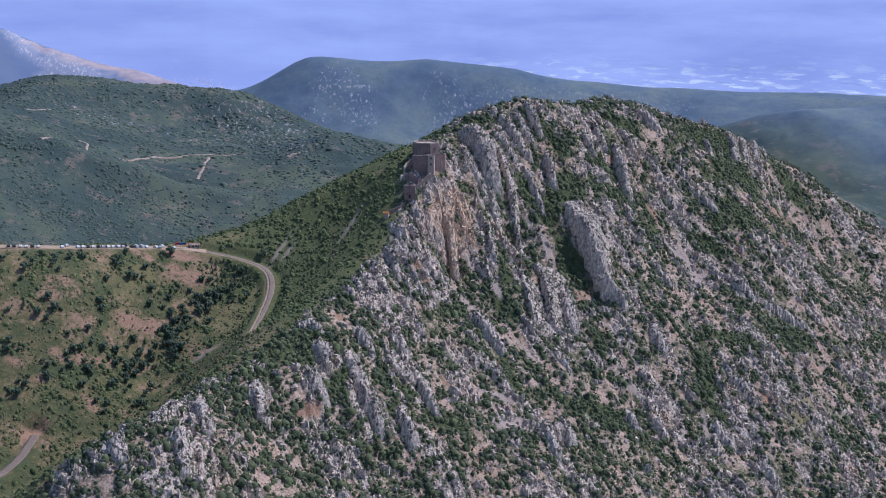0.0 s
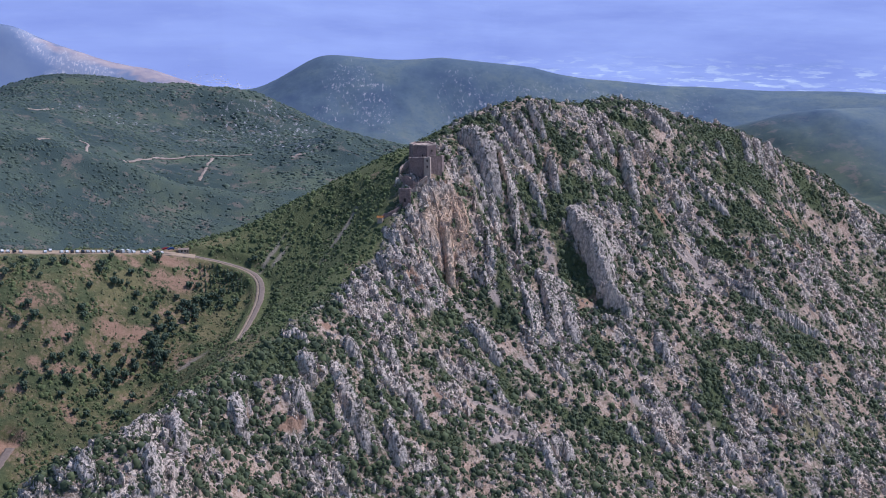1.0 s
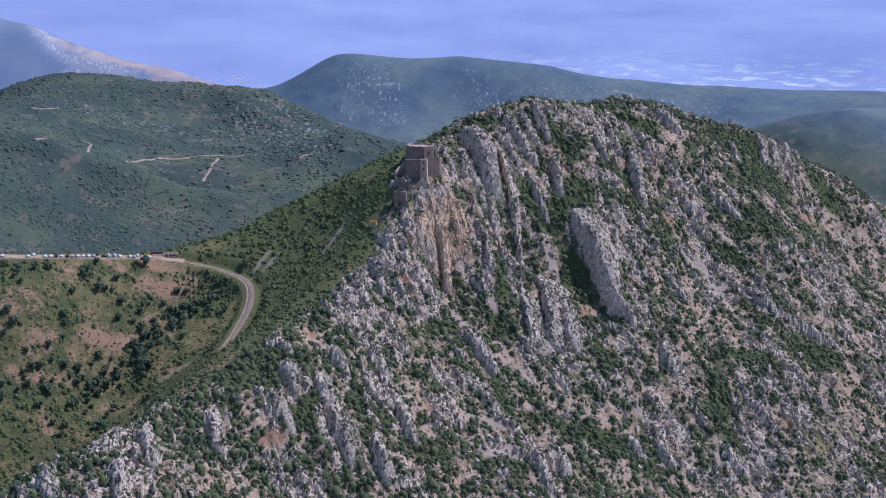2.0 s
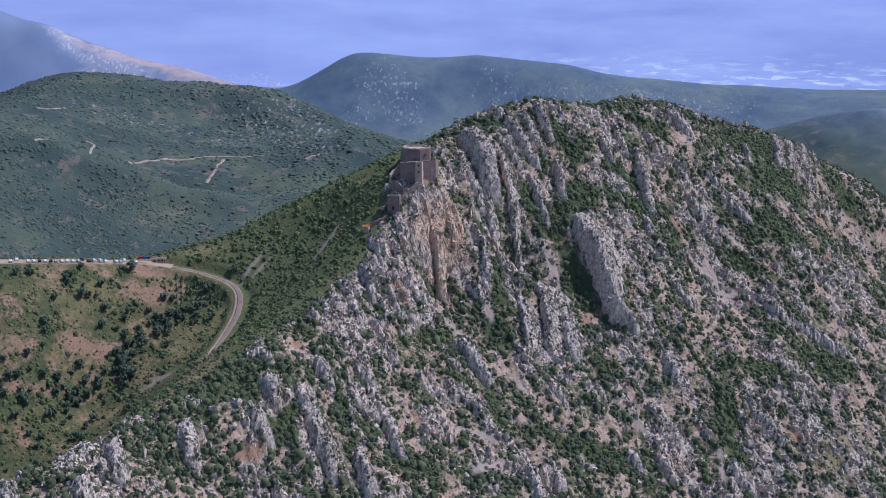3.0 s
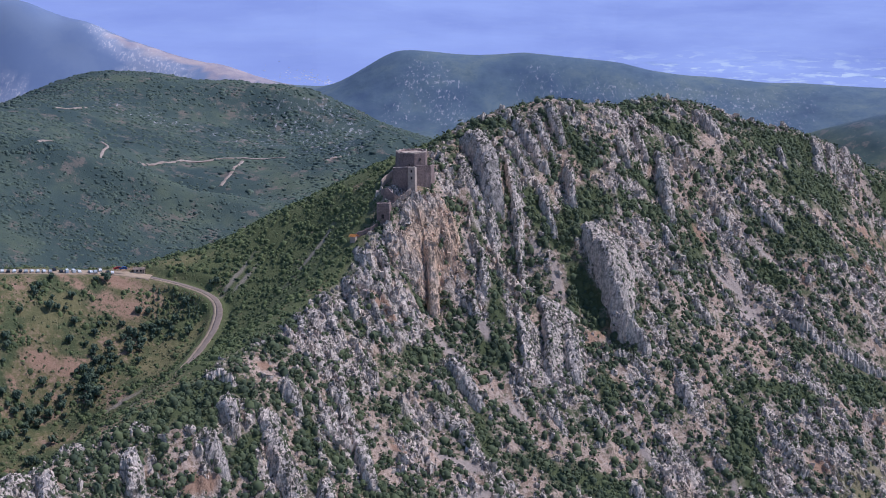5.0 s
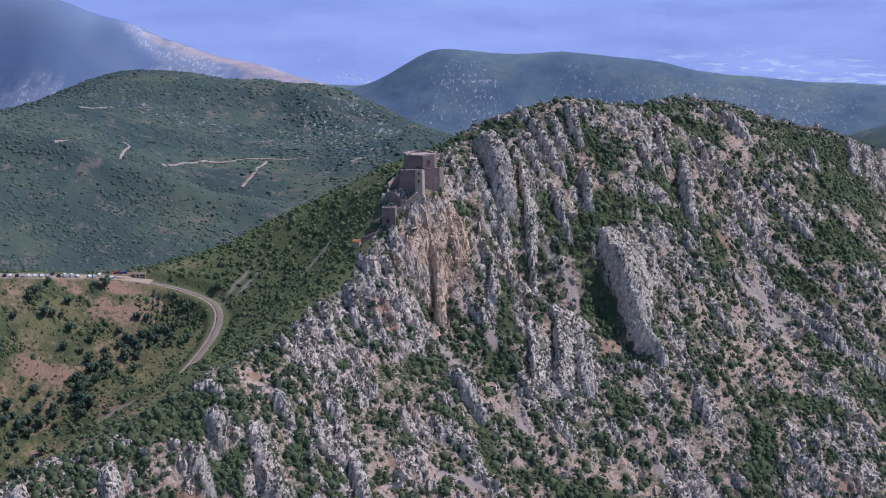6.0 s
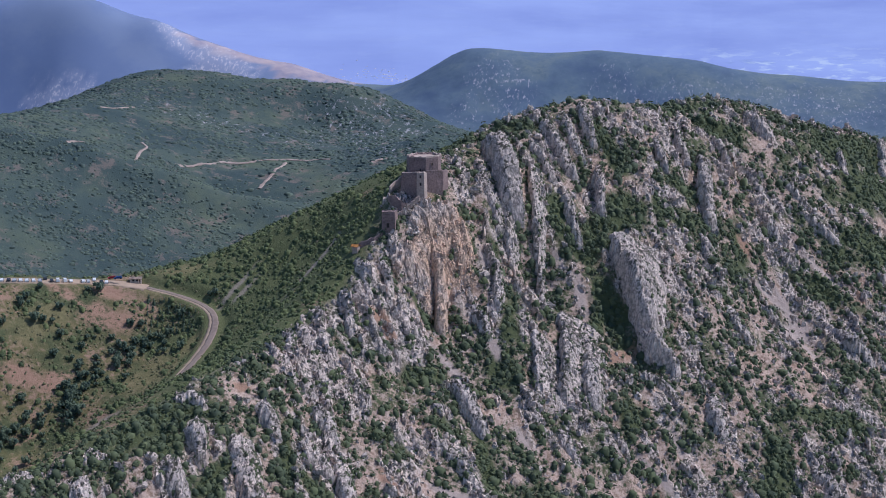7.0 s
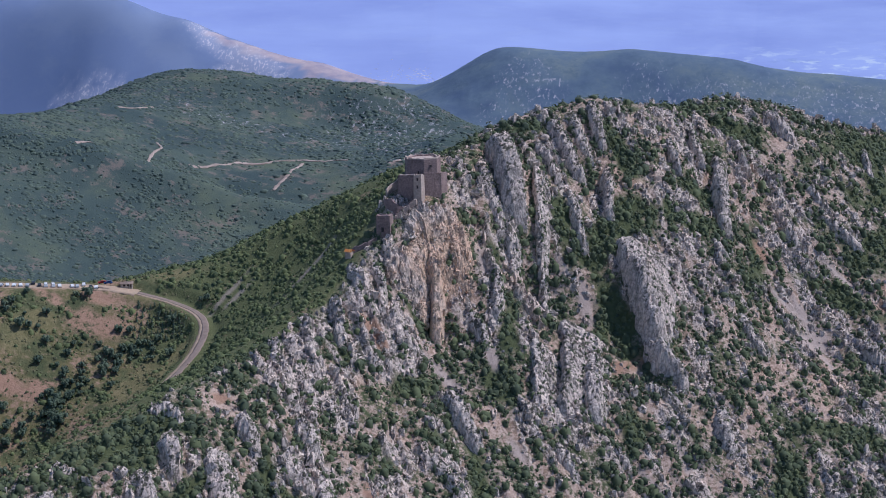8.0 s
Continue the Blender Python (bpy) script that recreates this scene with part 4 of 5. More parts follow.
x, y = strewn(76000, (-222, 420, -352, 280), rock_density, 11)
size = np.clip(np.random.default_rng(12).gamma(2.3, 0.75, len(x)) + 0.8, 1.0, 5.5)
r = np.random.default_rng(13)
turn = np.radians(-62) + r.normal(0, 0.7, len(x))
stretch = np.stack([r.uniform(0.8, 1.3, len(x)), r.uniform(0.7, 1.1, len(x)), r.uniform(0.45, 1.05, len(x))], 1)
hold = np.concatenate(ledges[:-1])
hold = hold[r.permutation(len(hold))]
hx, hy, hz = hold[:1800].T
x, y, hs = np.r_[x, hx], np.r_[y, hy], np.clip(r.gamma(3, 0.45, len(hx)), 0.6, 3)
size, turn = np.r_[size, hs], np.r_[turn, np.radians(-62) + r.normal(0, 0.4, len(hx))]
stretch = np.r_[stretch, np.stack([r.uniform(0.7, 1.2, len(hx)), r.uniform(0.7, 1.1, len(hx)), r.uniform(0.8, 1.7, len(hx))], 1)]
loose = len(x) - len(hx)
high = np.r_[ground_at(x[:loose], y[:loose]) - 0.1 * size[:loose], hz - 0.35 * hs]
rock_rows = (x, y, high, size, turn, stretch)
near = np.where((y < -170) & (size > 3.4) & (np.arange(len(x)) < loose))[0][:300]
far_ = np.setdiff1d(np.arange(len(x)), near)
rubble = joined("loose_rock", ROCKS, *(q[far_] for q in rock_rows[:5]), LIMESTONE, rock_rows[5][far_], 14)
tagged(rubble, "grey limestone blades and boulders strewn over the slope", "rocks", kind="stuff")
r = np.random.default_rng(15)
cx, cy, cz = r.permutation(np.concatenate(cliff_holds + ledges[-1:]))[:1500].T
cs = np.clip(r.gamma(3, 0.5, len(cx)), 0.6, 3.2)
rubble = joined("loose_rock", ROCKS, cx, cy, cz - 0.3 * cs, cs, r.uniform(0, 6.3, len(cx)), OCHRE_LIMESTONE, np.stack([r.uniform(0.7, 1.2, len(cx)), r.uniform(0.7, 1.2, len(cx)), r.uniform(0.5, 1.1, len(cx))], 1), 16)
tagged(rubble, "tan fallen stones on the cliff below the castle", "rocks", kind="stuff")
rock_meshes = [mesh_data("rock", v, f, LIMESTONE, False) for v, f in ROCKS]
for k in near:
    ob = new("rock", rock_meshes[k % len(ROCKS)])
    ob.matrix_basis = Matrix.LocRotScale((x[k], y[k], rock_rows[2][k]), Euler((0, 0, turn[k])), tuple(stretch[k] * size[k]))
    ob.parent = ground

x, y = strewn(135000, (-222, 420, -352, 290), face_scrub, 21)
r = np.random.default_rng(22)
size = np.clip(r.gamma(3.2, 0.86, len(x)), 1.0, 7)
tx, ty, tz = hold[3600:8600].T
on_ground = len(x)
x, y, size = np.r_[x, tx], np.r_[y, ty], np.r_[size, np.clip(r.gamma(3, 0.36, len(tx)), 0.5, 2.6)]
high = np.r_[ground_at(x[:on_ground], y[:on_ground]), tz] - 0.1 * size
scrub = joined("scrub", BUSHES, x, y, high, size, r.uniform(0, 6.3, len(x)), SCRUB, np.stack([r.uniform(0.9, 1.3, len(x)), r.uniform(0.9, 1.3, len(x)), r.uniform(0.55, 0.9, len(x))], 1), 23, True)
tagged(scrub, "dark evergreen shrubs growing between the limestone rocks", "shrubs", kind="stuff")

x, y = strewn(40000, (-330, 80, -345, 120), green_scrub, 31)
r = np.random.default_rng(32)
size = np.clip(r.gamma(5, 0.5, len(x)), 1.2, 5)
scrub = joined("scrub", TUFTS, x, y, ground_at(x, y) - 0.1 * size, size, r.uniform(0, 6.3, len(x)), GREEN_SCRUB, np.stack([r.uniform(0.9, 1.4, len(x)), r.uniform(0.9, 1.4, len(x)), r.uniform(0.42, 0.8, len(x))], 1), 33, True)
tagged(scrub, "low green scrub carpeting the western slope", "shrubs", kind="stuff")

def dry_cover(x, y):
    west = 1 - smoothstep(-140, -118, x + 0.25 * (y + 60))
    return (1 - rocky(x, y)) * (1 - wooded(x, y)) * off_road(x, y) * west * (0.35 + 0.65 * smoothstep(0.40, 0.55, rough(x / 9, y / 9, 59, 3)))


x, y = strewn(11000, (-300, -100, -300, -40), dry_cover, 35)
r = np.random.default_rng(36)
size = np.clip(r.gamma(4, 0.32, len(x)), 0.6, 2.4)
scrub = joined("dry_scrub", TUFTS, x, y, ground_at(x, y) - 0.1 * size, size, r.uniform(0, 6.3, len(x)), DRY_SCRUB, np.stack([r.uniform(0.9, 1.4, len(x)), r.uniform(0.9, 1.4, len(x)), r.uniform(0.4, 0.7, len(x))], 1), 37, True)
tagged(scrub, "dry olive and straw-coloured tufts in the valley", "shrubs", kind="stuff")


def far_cover(a, b):
    seen = np.abs(a + 20) < 0.40 * (b + 780)
    return wooded(a, b) * (0.26 + 0.74 * smoothstep(0.38, 0.52, rough(a / 30, b / 30, 77, 3))) * seen


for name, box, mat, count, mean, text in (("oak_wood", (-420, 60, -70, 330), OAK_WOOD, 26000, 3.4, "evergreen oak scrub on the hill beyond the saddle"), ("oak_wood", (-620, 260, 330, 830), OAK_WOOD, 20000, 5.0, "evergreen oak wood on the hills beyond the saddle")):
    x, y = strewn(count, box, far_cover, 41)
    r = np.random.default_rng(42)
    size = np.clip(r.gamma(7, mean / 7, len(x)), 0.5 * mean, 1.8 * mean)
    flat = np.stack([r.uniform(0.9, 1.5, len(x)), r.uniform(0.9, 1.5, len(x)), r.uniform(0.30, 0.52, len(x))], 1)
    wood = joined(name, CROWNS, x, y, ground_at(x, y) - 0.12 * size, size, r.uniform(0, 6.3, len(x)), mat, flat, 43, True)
    tagged(wood, text, "woodland", kind="stuff")


# ---- the castle ----
def part(name, bm, mat, parent=None, label=""):
    """One bmesh as one mesh object under a thing or a part."""
    bmesh.ops.recalc_face_normals(bm, faces=bm.faces)
    me = bpy.data.meshes.new(name)
    bm.to_mesh(me)
    bm.free()
    me.materials.append(mat)
    ob = new(name, me)
    ob.parent = parent
    if label:
        ob["label"] = label
    return ob


def thing(name, at, label, category, group="", turn=0.0):
    ob = new(name)
    ob.empty_display_size = 0.5
    ob.matrix_basis = Matrix.LocRotScale(at, Euler((0, 0, radians(turn))), None)
    return tagged(ob, label, category, group)


def wall_run(points, thick, low, high, ragged=0.0, closed=True, seed=0, batter=0.0):
    """A wall along a line of (x, y), with thickness, a worn top and a leaning face; low and high may be numbers or functions of the way along (0 to 1)."""
    bm = bmesh.new()
    r = random.Random(seed)
    pts = [Vector(p) for p in points] + ([Vector(points[0])] if closed else [])
    line = []
    for a, b in zip(pts, pts[1:]):
        n = max(1, int((b - a).length / 1.3))
        line += [a.lerp(b, k / n) for k in range(n)]
    if not closed:
        line.append(pts[-1])
    count = len(line)
    rings = []
    for k, p in enumerate(line):
        before, after = line[(k - 1) % count] if closed or k else p, line[(k + 1) % count] if closed or k < count - 1 else p
        way = (after - before).normalized()
        side = Vector((-way.y, way.x))
        s = k / max(1, count - 1)
        lo, hi = (low(s) if callable(low) else low), (high(s) if callable(high) else high)
        top = hi + r.uniform(-ragged, ragged * 0.6)
        j = r.uniform(-0.10, 0.10)
        mid = (lo + top) / 2
        out, inner = p - side * (batter + j), p + side * thick
        face = p - side * (batter * 0.5 + r.uniform(-0.10, 0.10))
        crest = p - side * r.uniform(-0.12, 0.05)
        rings.append([bm.verts.new((out.x, out.y, lo)), bm.verts.new((face.x, face.y, mid)), bm.verts.new((crest.x, crest.y, top)),
                      bm.verts.new((inner.x, inner.y, top + r.uniform(-ragged, ragged) * 0.3)), bm.verts.new((inner.x, inner.y, lo))])
    for k in range(count if closed else count - 1):
        a, b = rings[k], rings[(k + 1) % count]
        for m in range(4):
            bm.faces.new((a[m], b[m], b[m + 1], a[m + 1]))
    if not closed:
        bm.faces.new(rings[0][::-1])
        bm.faces.new(rings[-1])
    return bm


def block(bm, lo, hi, bevel=0.0):
    """A box between two corners, its edges worn."""
    size = [b - a for a, b in zip(lo, hi)]
    at = [(a + b) / 2 for a, b in zip(lo, hi)]
    made = bmesh.ops.create_cube(bm, size=1, matrix=Matrix.Translation(at) @ Matrix.Diagonal((*size, 1)))
    if bevel:
        edges = {e for v in made["verts"] for e in v.link_edges}
        bmesh.ops.bevel(bm, geom=list(edges), offset=bevel, segments=1, affect="EDGES")
    return bm


def slit(name, x, y, z, wide, tall, facing, parent):
    """A recessed opening: a stone surround round a block coloured dark as its shade."""
    frame_ = bmesh.new()
    for lo, hi in (((-wide / 2 - 0.22, -0.12, 0), (-wide / 2, 0.3, tall)), ((wide / 2, -0.12, 0), (wide / 2 + 0.22, 0.3, tall)), ((-wide / 2 - 0.22, -0.12, tall), (wide / 2 + 0.22, 0.3, tall + 0.25)), ((-wide / 2 - 0.22, -0.14, -0.2), (wide / 2 + 0.22, 0.3, 0))):
        block(frame_, lo, hi, 0.03)
    ob = part(name, frame_, MASONRY, parent)
    shade_fill = part("shade_fill", block(bmesh.new(), (-wide / 2, -0.03, 0), (wide / 2, 0.25, tall)), SHADE_STONE, ob, "dark block painted as the shade inside an opening")
    ob.matrix_basis = Matrix.LocRotScale((x, y, z), Euler((0, 0, radians(facing))), None)
    return ob


castle = thing("castle", (-1.4, 0, 1.2), "ruined stone castle stepped along a limestone spur", "castle")
KEEP = ((-20.6, -33.0), (-18.5, -39.0), (-10.2, -40.5), (-4.6, -36.0), (-4.0, -28.0), (-9.0, -21.5), (-17.0, -22.5))
keep = part("keep", wall_run(KEEP, 1.6, 280.0, 294.2, 0.3, True, 1, 0.25), MASONRY, castle, "polygonal tower of brown masonry")
part("parapet", wall_run([(x * 1.0, y) for x, y in KEEP], 0.7, 294.0, 294.7, 0.45, True, 2), LIT_STONE, keep, "weathered parapet in a sunlit stone tone")
bm = bmesh.new()
rims = [[bm.verts.new((-12.0 + 0.90 * (x + 12.0), -31.0 + 0.90 * (y + 31.0), z)) for x, y in KEEP] for z in (292.9, 293.7)]
for k in range(len(KEEP)):
    n = (k + 1) % len(KEEP)
    bm.faces.new((rims[0][k], rims[0][n], rims[1][n], rims[1][k]))
bm.faces.new(rims[0][::-1])
bm.faces.new(rims[1])
part("roof_terrace", bm, LIT_STONE, keep, "flat stone roof terrace")
slit("arrow_slit", -13.0, -40.35, 287.2, 0.6, 1.5, -10, keep)
slit("window", -7.2, -38.4, 290.2, 0.7, 1.2, 39, keep)

ward = part("ward_wall", wall_run(((-21.5, -40), (-21.0, -50.5), (-12.6, -53.0)), 1.3, 274.0, lambda s: 286.8 + 1.8 * s, 0.3, False, 3, 0.5), MASONRY, castle, "tall plain curtain wall")
part("wall_cap", wall_run(((-21.3, -40.2), (-20.8, -50.2), (-12.8, -52.7)), 0.9, lambda s: 286.7 + 1.8 * s, lambda s: 287.1 + 1.8 * s, 0.15, False, 4), LIT_STONE, ward)
slit("window", -16.8, -51.9, 282.4, 0.7, 1.3, -16, ward)
stair = part("stair_tower", wall_run(((-12.8, -55.0), (-9.2, -55.4), (-8.4, -51.0), (-12.4, -50.5)), 0.8, 275.0, 288.6, 0.5, True, 5, 0.2), LIT_STONE, castle, "narrow stair tower in a sunlit stone tone")
slit("window", -11.0, -55.3, 286.2, 0.6, 1.2, -6, stair)
slit("window", -11.0, -55.35, 282.6, 0.6, 1.2, -6, stair)
part("east_wall", wall_run(((-9.0, -48.5), (-1.5, -44.0), (0.2, -36.0)), 1.2, 276.0, lambda s: 288.8 - 1.0 * s, 0.3, False, 6, 0.3), MASONRY, castle, "brown lower curtain wall")
part("ruined_wall", wall_run(((-27.0, -57.0), (-24.5, -60.6), (-19.5, -61.5), (-17.0, -60.0)), 1.0, 266.0, lambda s: 277.2 + 2.0 * math.sin(3.14 * min(1, s * 1.3)) - 2.6 * s * s, 0.5, False, 7, 0.3), MASONRY, castle, "broken wall with a rounded top")
gate = part("gatehouse", wall_run(((-28.3, -66.0), (-28.0, -69.5), (-21.6, -70.2), (-21.0, -65.0)), 1.1, 258.0, 272.2, 0.35, True, 8, 0.3), MASONRY, castle, "square roofless gatehouse")
slit("doorway", -25.0, -70.1, 264.4, 1.3, 2.2, -6, gate)
part("outer_wall", wall_run(((-28.0, -71.0), (-31.5, -74.0), (-35.4, -75.0), (-38.6, -76.0)), 0.8, lambda s: 252.0 - 4 * s, lambda s: 262.6 - 4.6 * s, 0.5, False, 9, 0.2), MASONRY, castle, "low outer wall down the ridge")
part("spur_wall", wall_run(((-21.6, -42.0), (-25.5, -44.0), (-27.5, -48.0)), 0.9, 270.0, lambda s: 285.5 - 5 * s, 0.6, False, 10, 0.2), LIT_STONE, castle, "crumbling spur wall")
steps_bm = bmesh.new()
for k in range(16):
    px, py, pz = -23.0 + 0.75 * k, -63.5 + 0.42 * k, 268.5 + 0.62 * k
    block(steps_bm, (px - 0.6, py - 1.0, pz - 2.5), (px + 0.6, py + 1.0, pz), 0.04)
part("stairway", steps_bm, LIT_STONE, castle, "worn stone steps up to the ward")

# the small shelter on the ridge path
hut = thing("shelter", (-40.8, -77.4, float(ground_at(-40.8, -77.4)) + 0.6), "small hut with an orange canopy on the ridge path", "shelter", turn=-20)
part("base", block(bmesh.new(), (-1.5, -1.2, -3.0), (1.5, 1.2, 1.9), 0.05), LIT_STONE, hut)
cover = bmesh.new()
for s in (-1, 1):
    q = [cover.verts.new(v) for v in ((-2.0, 0, 2.9), (2.0, 0, 2.9), (2.0, s * 1.7, 1.9), (-2.0, s * 1.7, 1.9))]
    cover.faces.new(q)
bmesh.ops.solidify(cover, geom=list(cover.faces), thickness=0.08)
part("canopy", cover, ORANGE_CLOTH, hut, "faded orange canopy")


# ---- road, car park and saddle ----
def ribbon(name, line, width, mat, parent=None, lift=0.12, drape=False, seed=0):
    """A strip of paving along a line, with a crown and edges that go into the ground."""
    r = np.random.default_rng(seed)
    way = np.gradient(line[:, :2], axis=0)
    side = np.stack([-way[:, 1], way[:, 0]], 1) / np.hypot(*way.T)[:, None]
    rows = []
    for u, down in ((-0.5, -0.8), (-0.5, 0.0), (-0.25, 0.05), (0.0, 0.08), (0.25, 0.05), (0.5, 0.0), (0.5, -0.8)):
        w = np.asarray(width) * (1 + (r.uniform(-0.12, 0.12, len(line)) * (5 if drape else 1) if abs(u) == 0.5 else 0))
        xy = line[:, :2] + side * (u * w)[:, None] if np.ndim(w) else line[:, :2] + side * u * w
        z = ground_at(xy[:, 0], xy[:, 1]) if drape else line[:, 2]
        rows.append(np.c_[xy, z + lift + down])
    v = np.stack(rows, 1)
    return mesh_object(name, v.reshape(-1, 3), grid_faces(len(line), 7), mat, True, parent)


road_wide = np.interp(np.linspace(0, 1, len(ROAD_LINE)), (0, 0.5, 0.8, 1), (3.0, 3.3, 2.3, 1.3))
tagged(ribbon("road", ROAD_LINE, road_wide, ASPHALT), "pale worn asphalt road bending round the hillside", "road", kind="structure")
tagged(ribbon("road", LOWER_LINE, 4.6, ASPHALT), "pale asphalt road climbing out of the valley", "road", kind="structure")
heading = np.gradient(ROAD_LINE[:, :2], axis=0)
inner = np.c_[heading[:, 1], -heading[:, 0]] / np.hypot(*heading.T)[:, None]   # towards the valley
verge = ribbon("verge", np.c_[ROAD_LINE[:, :2] + 0.8 * inner, ROAD_LINE[:, 2] - 0.14], road_wide + 1.3, DUST, None, 0.10, False, 3)
tagged(verge, "dusty gravel verge along the road", "verge", kind="structure")
tagged(ribbon("car_park", PARK_LINE, 10.5, DUST), "dusty gravel car park on the saddle", "car park", kind="structure")

TRACKS = (((-304, 238, -290, 262), 3.0), ((-277, 294, -288, 355, -287, 368, -302, 396), 3.4), ((-257, 343, -235, 390, -214, 402, -196, 424, -170, 424, -147, 421), 6.0), ((-184, 412, -186, 366, -189, 335), 4.0),
          ((-366, 478, -357, 505, -349, 526), 3.5), ((-110, 402, -96, 412), 5.0))
for pts, width in TRACKS:
    flat = np.array(pts, float).reshape(-1, 2)
    line = bent(np.c_[flat, np.zeros(len(flat))], 3.0)
    line[:, 2] = ground_at(line[:, 0], line[:, 1])
    tagged(ribbon("dirt_track", line, 0.55 * width, TRACK_EARTH, None, 0.7, True, 5), "bare earth track on the wooded hillside", "track", kind="structure")


def wheel_mesh(radius, wide):
    bm = bmesh.new()
    bmesh.ops.create_cone(bm, cap_ends=True, segments=12, radius1=radius, radius2=radius, depth=wide, matrix=Matrix.Rotation(radians(90), 4, "X"))
    return bm


def car(paint, label, van=False):
    """A parked car: body, windows, lights and four wheels."""
    top = thing("car", (0, 0, 0), label, "car", "cars in the car park")
    shell = bmesh.new()
    tall, long_ = (1.85, 4.9) if van else (1.45, 4.2)
    side = [(-long_ / 2, 0.35), (-long_ / 2, 0.85), (-long_ / 2 + 0.9, 0.98), (-long_ / 2 + (1.2 if van else 1.6), tall), (long_ / 2 - (0.2 if van else 0.7), tall), (long_ / 2 - 0.05, 0.95), (long_ / 2, 0.35)]
    rows = [[shell.verts.new((x, y * (0.82 if z > 1.1 else 1), z)) for x, z in side] for y in (-0.86, 0.86)]
    for k in range(len(side)):
        shell.faces.new((rows[0][k], rows[0][(k + 1) % 7], rows[1][(k + 1) % 7], rows[1][k]))
    shell.faces.new(rows[0])
    shell.faces.new(rows[1][::-1])
    bmesh.ops.bevel(shell, geom=list(shell.edges), offset=0.07, segments=1, affect="EDGES")
    part("body", shell, paint, top)
    for s in (-1, 1):
        g = bmesh.new()
        q = [g.verts.new(v) for v in ((-long_ / 2 + 1.25, s * 0.875, 1.0), (long_ / 2 - 0.35, s * 0.875, 1.0), (long_ / 2 - 0.85, s * 0.75, tall - 0.12), (-long_ / 2 + 1.75, s * 0.75, tall - 0.12))]
        g.faces.new(q)
        bmesh.ops.solidify(g, geom=list(g.faces), thickness=0.03)
        part("side_window", g, GLASS, top, "dark tinted glass")
    g = bmesh.new()
    g.faces.new([g.verts.new(v) for v in ((-long_ / 2 + 1.0, -0.7, 1.03), (-long_ / 2 + 1.0, 0.7, 1.03), (-long_ / 2 + 1.52, 0.62, tall - 0.1), (-long_ / 2 + 1.52, -0.62, tall - 0.1))])
    bmesh.ops.solidify(g, geom=list(g.faces), thickness=0.05)
    part("windscreen", g, GLASS, top, "dark tinted glass")
    for x in (-long_ / 2 + 0.8, long_ / 2 - 0.8):
        for y in (-0.8, 0.8):
            w = part("wheel", wheel_mesh(0.32, 0.2), TYRE, top, "black tyre")
            w.location = (x, y, 0.32)
    return top


CAR_LABELS = ("white hatchback parked on the dusty gravel", "silver hatchback parked on the dusty gravel", "dark hatchback parked on the dusty gravel", "red hatchback parked on the dusty gravel", "blue hatchback parked on the dusty gravel")
models = [car(PAINTS[k], CAR_LABELS[k]) for k in range(5)] + [car(PAINTS[0], "white camper van parked on the dusty gravel", True)]
dice = random.Random(8)
used = set()
d = np.r_[0, np.cumsum(np.hypot(*np.diff(PARK_LINE[:, :2], axis=0).T))]
for k in range(34):
    s = 20.0 + 2.9 * k * (1 if k < 24 else 1.15) + dice.uniform(-0.3, 0.3)
    if s > d[-1] - 2 or dice.random() < 0.10:
        continue
    x, y, z = (float(np.interp(s, d, PARK_LINE[:, c])) for c in range(3))
    x2, y2 = (float(np.interp(s + 1, d, PARK_LINE[:, c])) for c in range(2))
    turn = math.degrees(math.atan2(y2 - y, x2 - x)) + 90 + dice.uniform(-5, 5)
    off = dice.choice((2.2, -2.6, 2.2))
    m = dice.choice((0, 0, 0, 0, 1, 1, 2, 2, 5))
    at = (x + off * math.cos(radians(turn)), y + off * math.sin(radians(turn)), z + 0.16)
    if m not in used:
        used.add(m)
        models[m].matrix_basis = pose(*at, 0, 0, turn)
    else:
        copy_thing(models[m], pose(*at, 0, 0, turn))
for m in range(6):
    if m not in used:
        models[m].matrix_basis = pose(-176 + 3 * m, -60, 236.2, 0, 0, 20)

# the ticket office beside the road
kz = float(ground_at(-157.5, -52.5))
kiosk = thing("ticket_office", (-157.5, -52.5, kz), "small tan ticket office with a shallow tiled roof", "building", turn=12)
kiosk.scale = (0.72, 0.72, 0.8)
part("wall", wall_run(((-4, -2.2), (4, -2.2), (4, 2.2), (-4, 2.2)), 0.25, -2.0, 2.5, 0.0, True, 2), WHITEWASH, kiosk)
roof = bmesh.new()
for s in (-1, 1):
    roof.faces.new([roof.verts.new(v) for v in ((-4.6, 0, 3.5), (4.6, 0, 3.5), (4.6, s * 2.9, 2.45), (-4.6, s * 2.9, 2.45))])
bmesh.ops.solidify(roof, geom=list(roof.faces), thickness=0.16)
part("roof", roof, ROOF_TILE, kiosk, "sun-bleached low tiled roof")
for x in (-2.2, 0.4):
    w = part("window", block(bmesh.new(), (x, -2.32, 0.9), (x + 1.5, -2.18, 2.0), 0.02), GLASS, kiosk, "dark window")
part("door", block(bmesh.new(), (2.4, -2.3, 0.0), (3.3, -2.18, 2.05), 0.02), BARK, kiosk, "brown plank door")
for x in (-4.4, -1.5, 1.5, 4.4):
    part("porch_post", block(bmesh.new(), (x - 0.08, -2.8, -1.0), (x + 0.08, -2.64, 2.45), 0.01), BARK, kiosk)


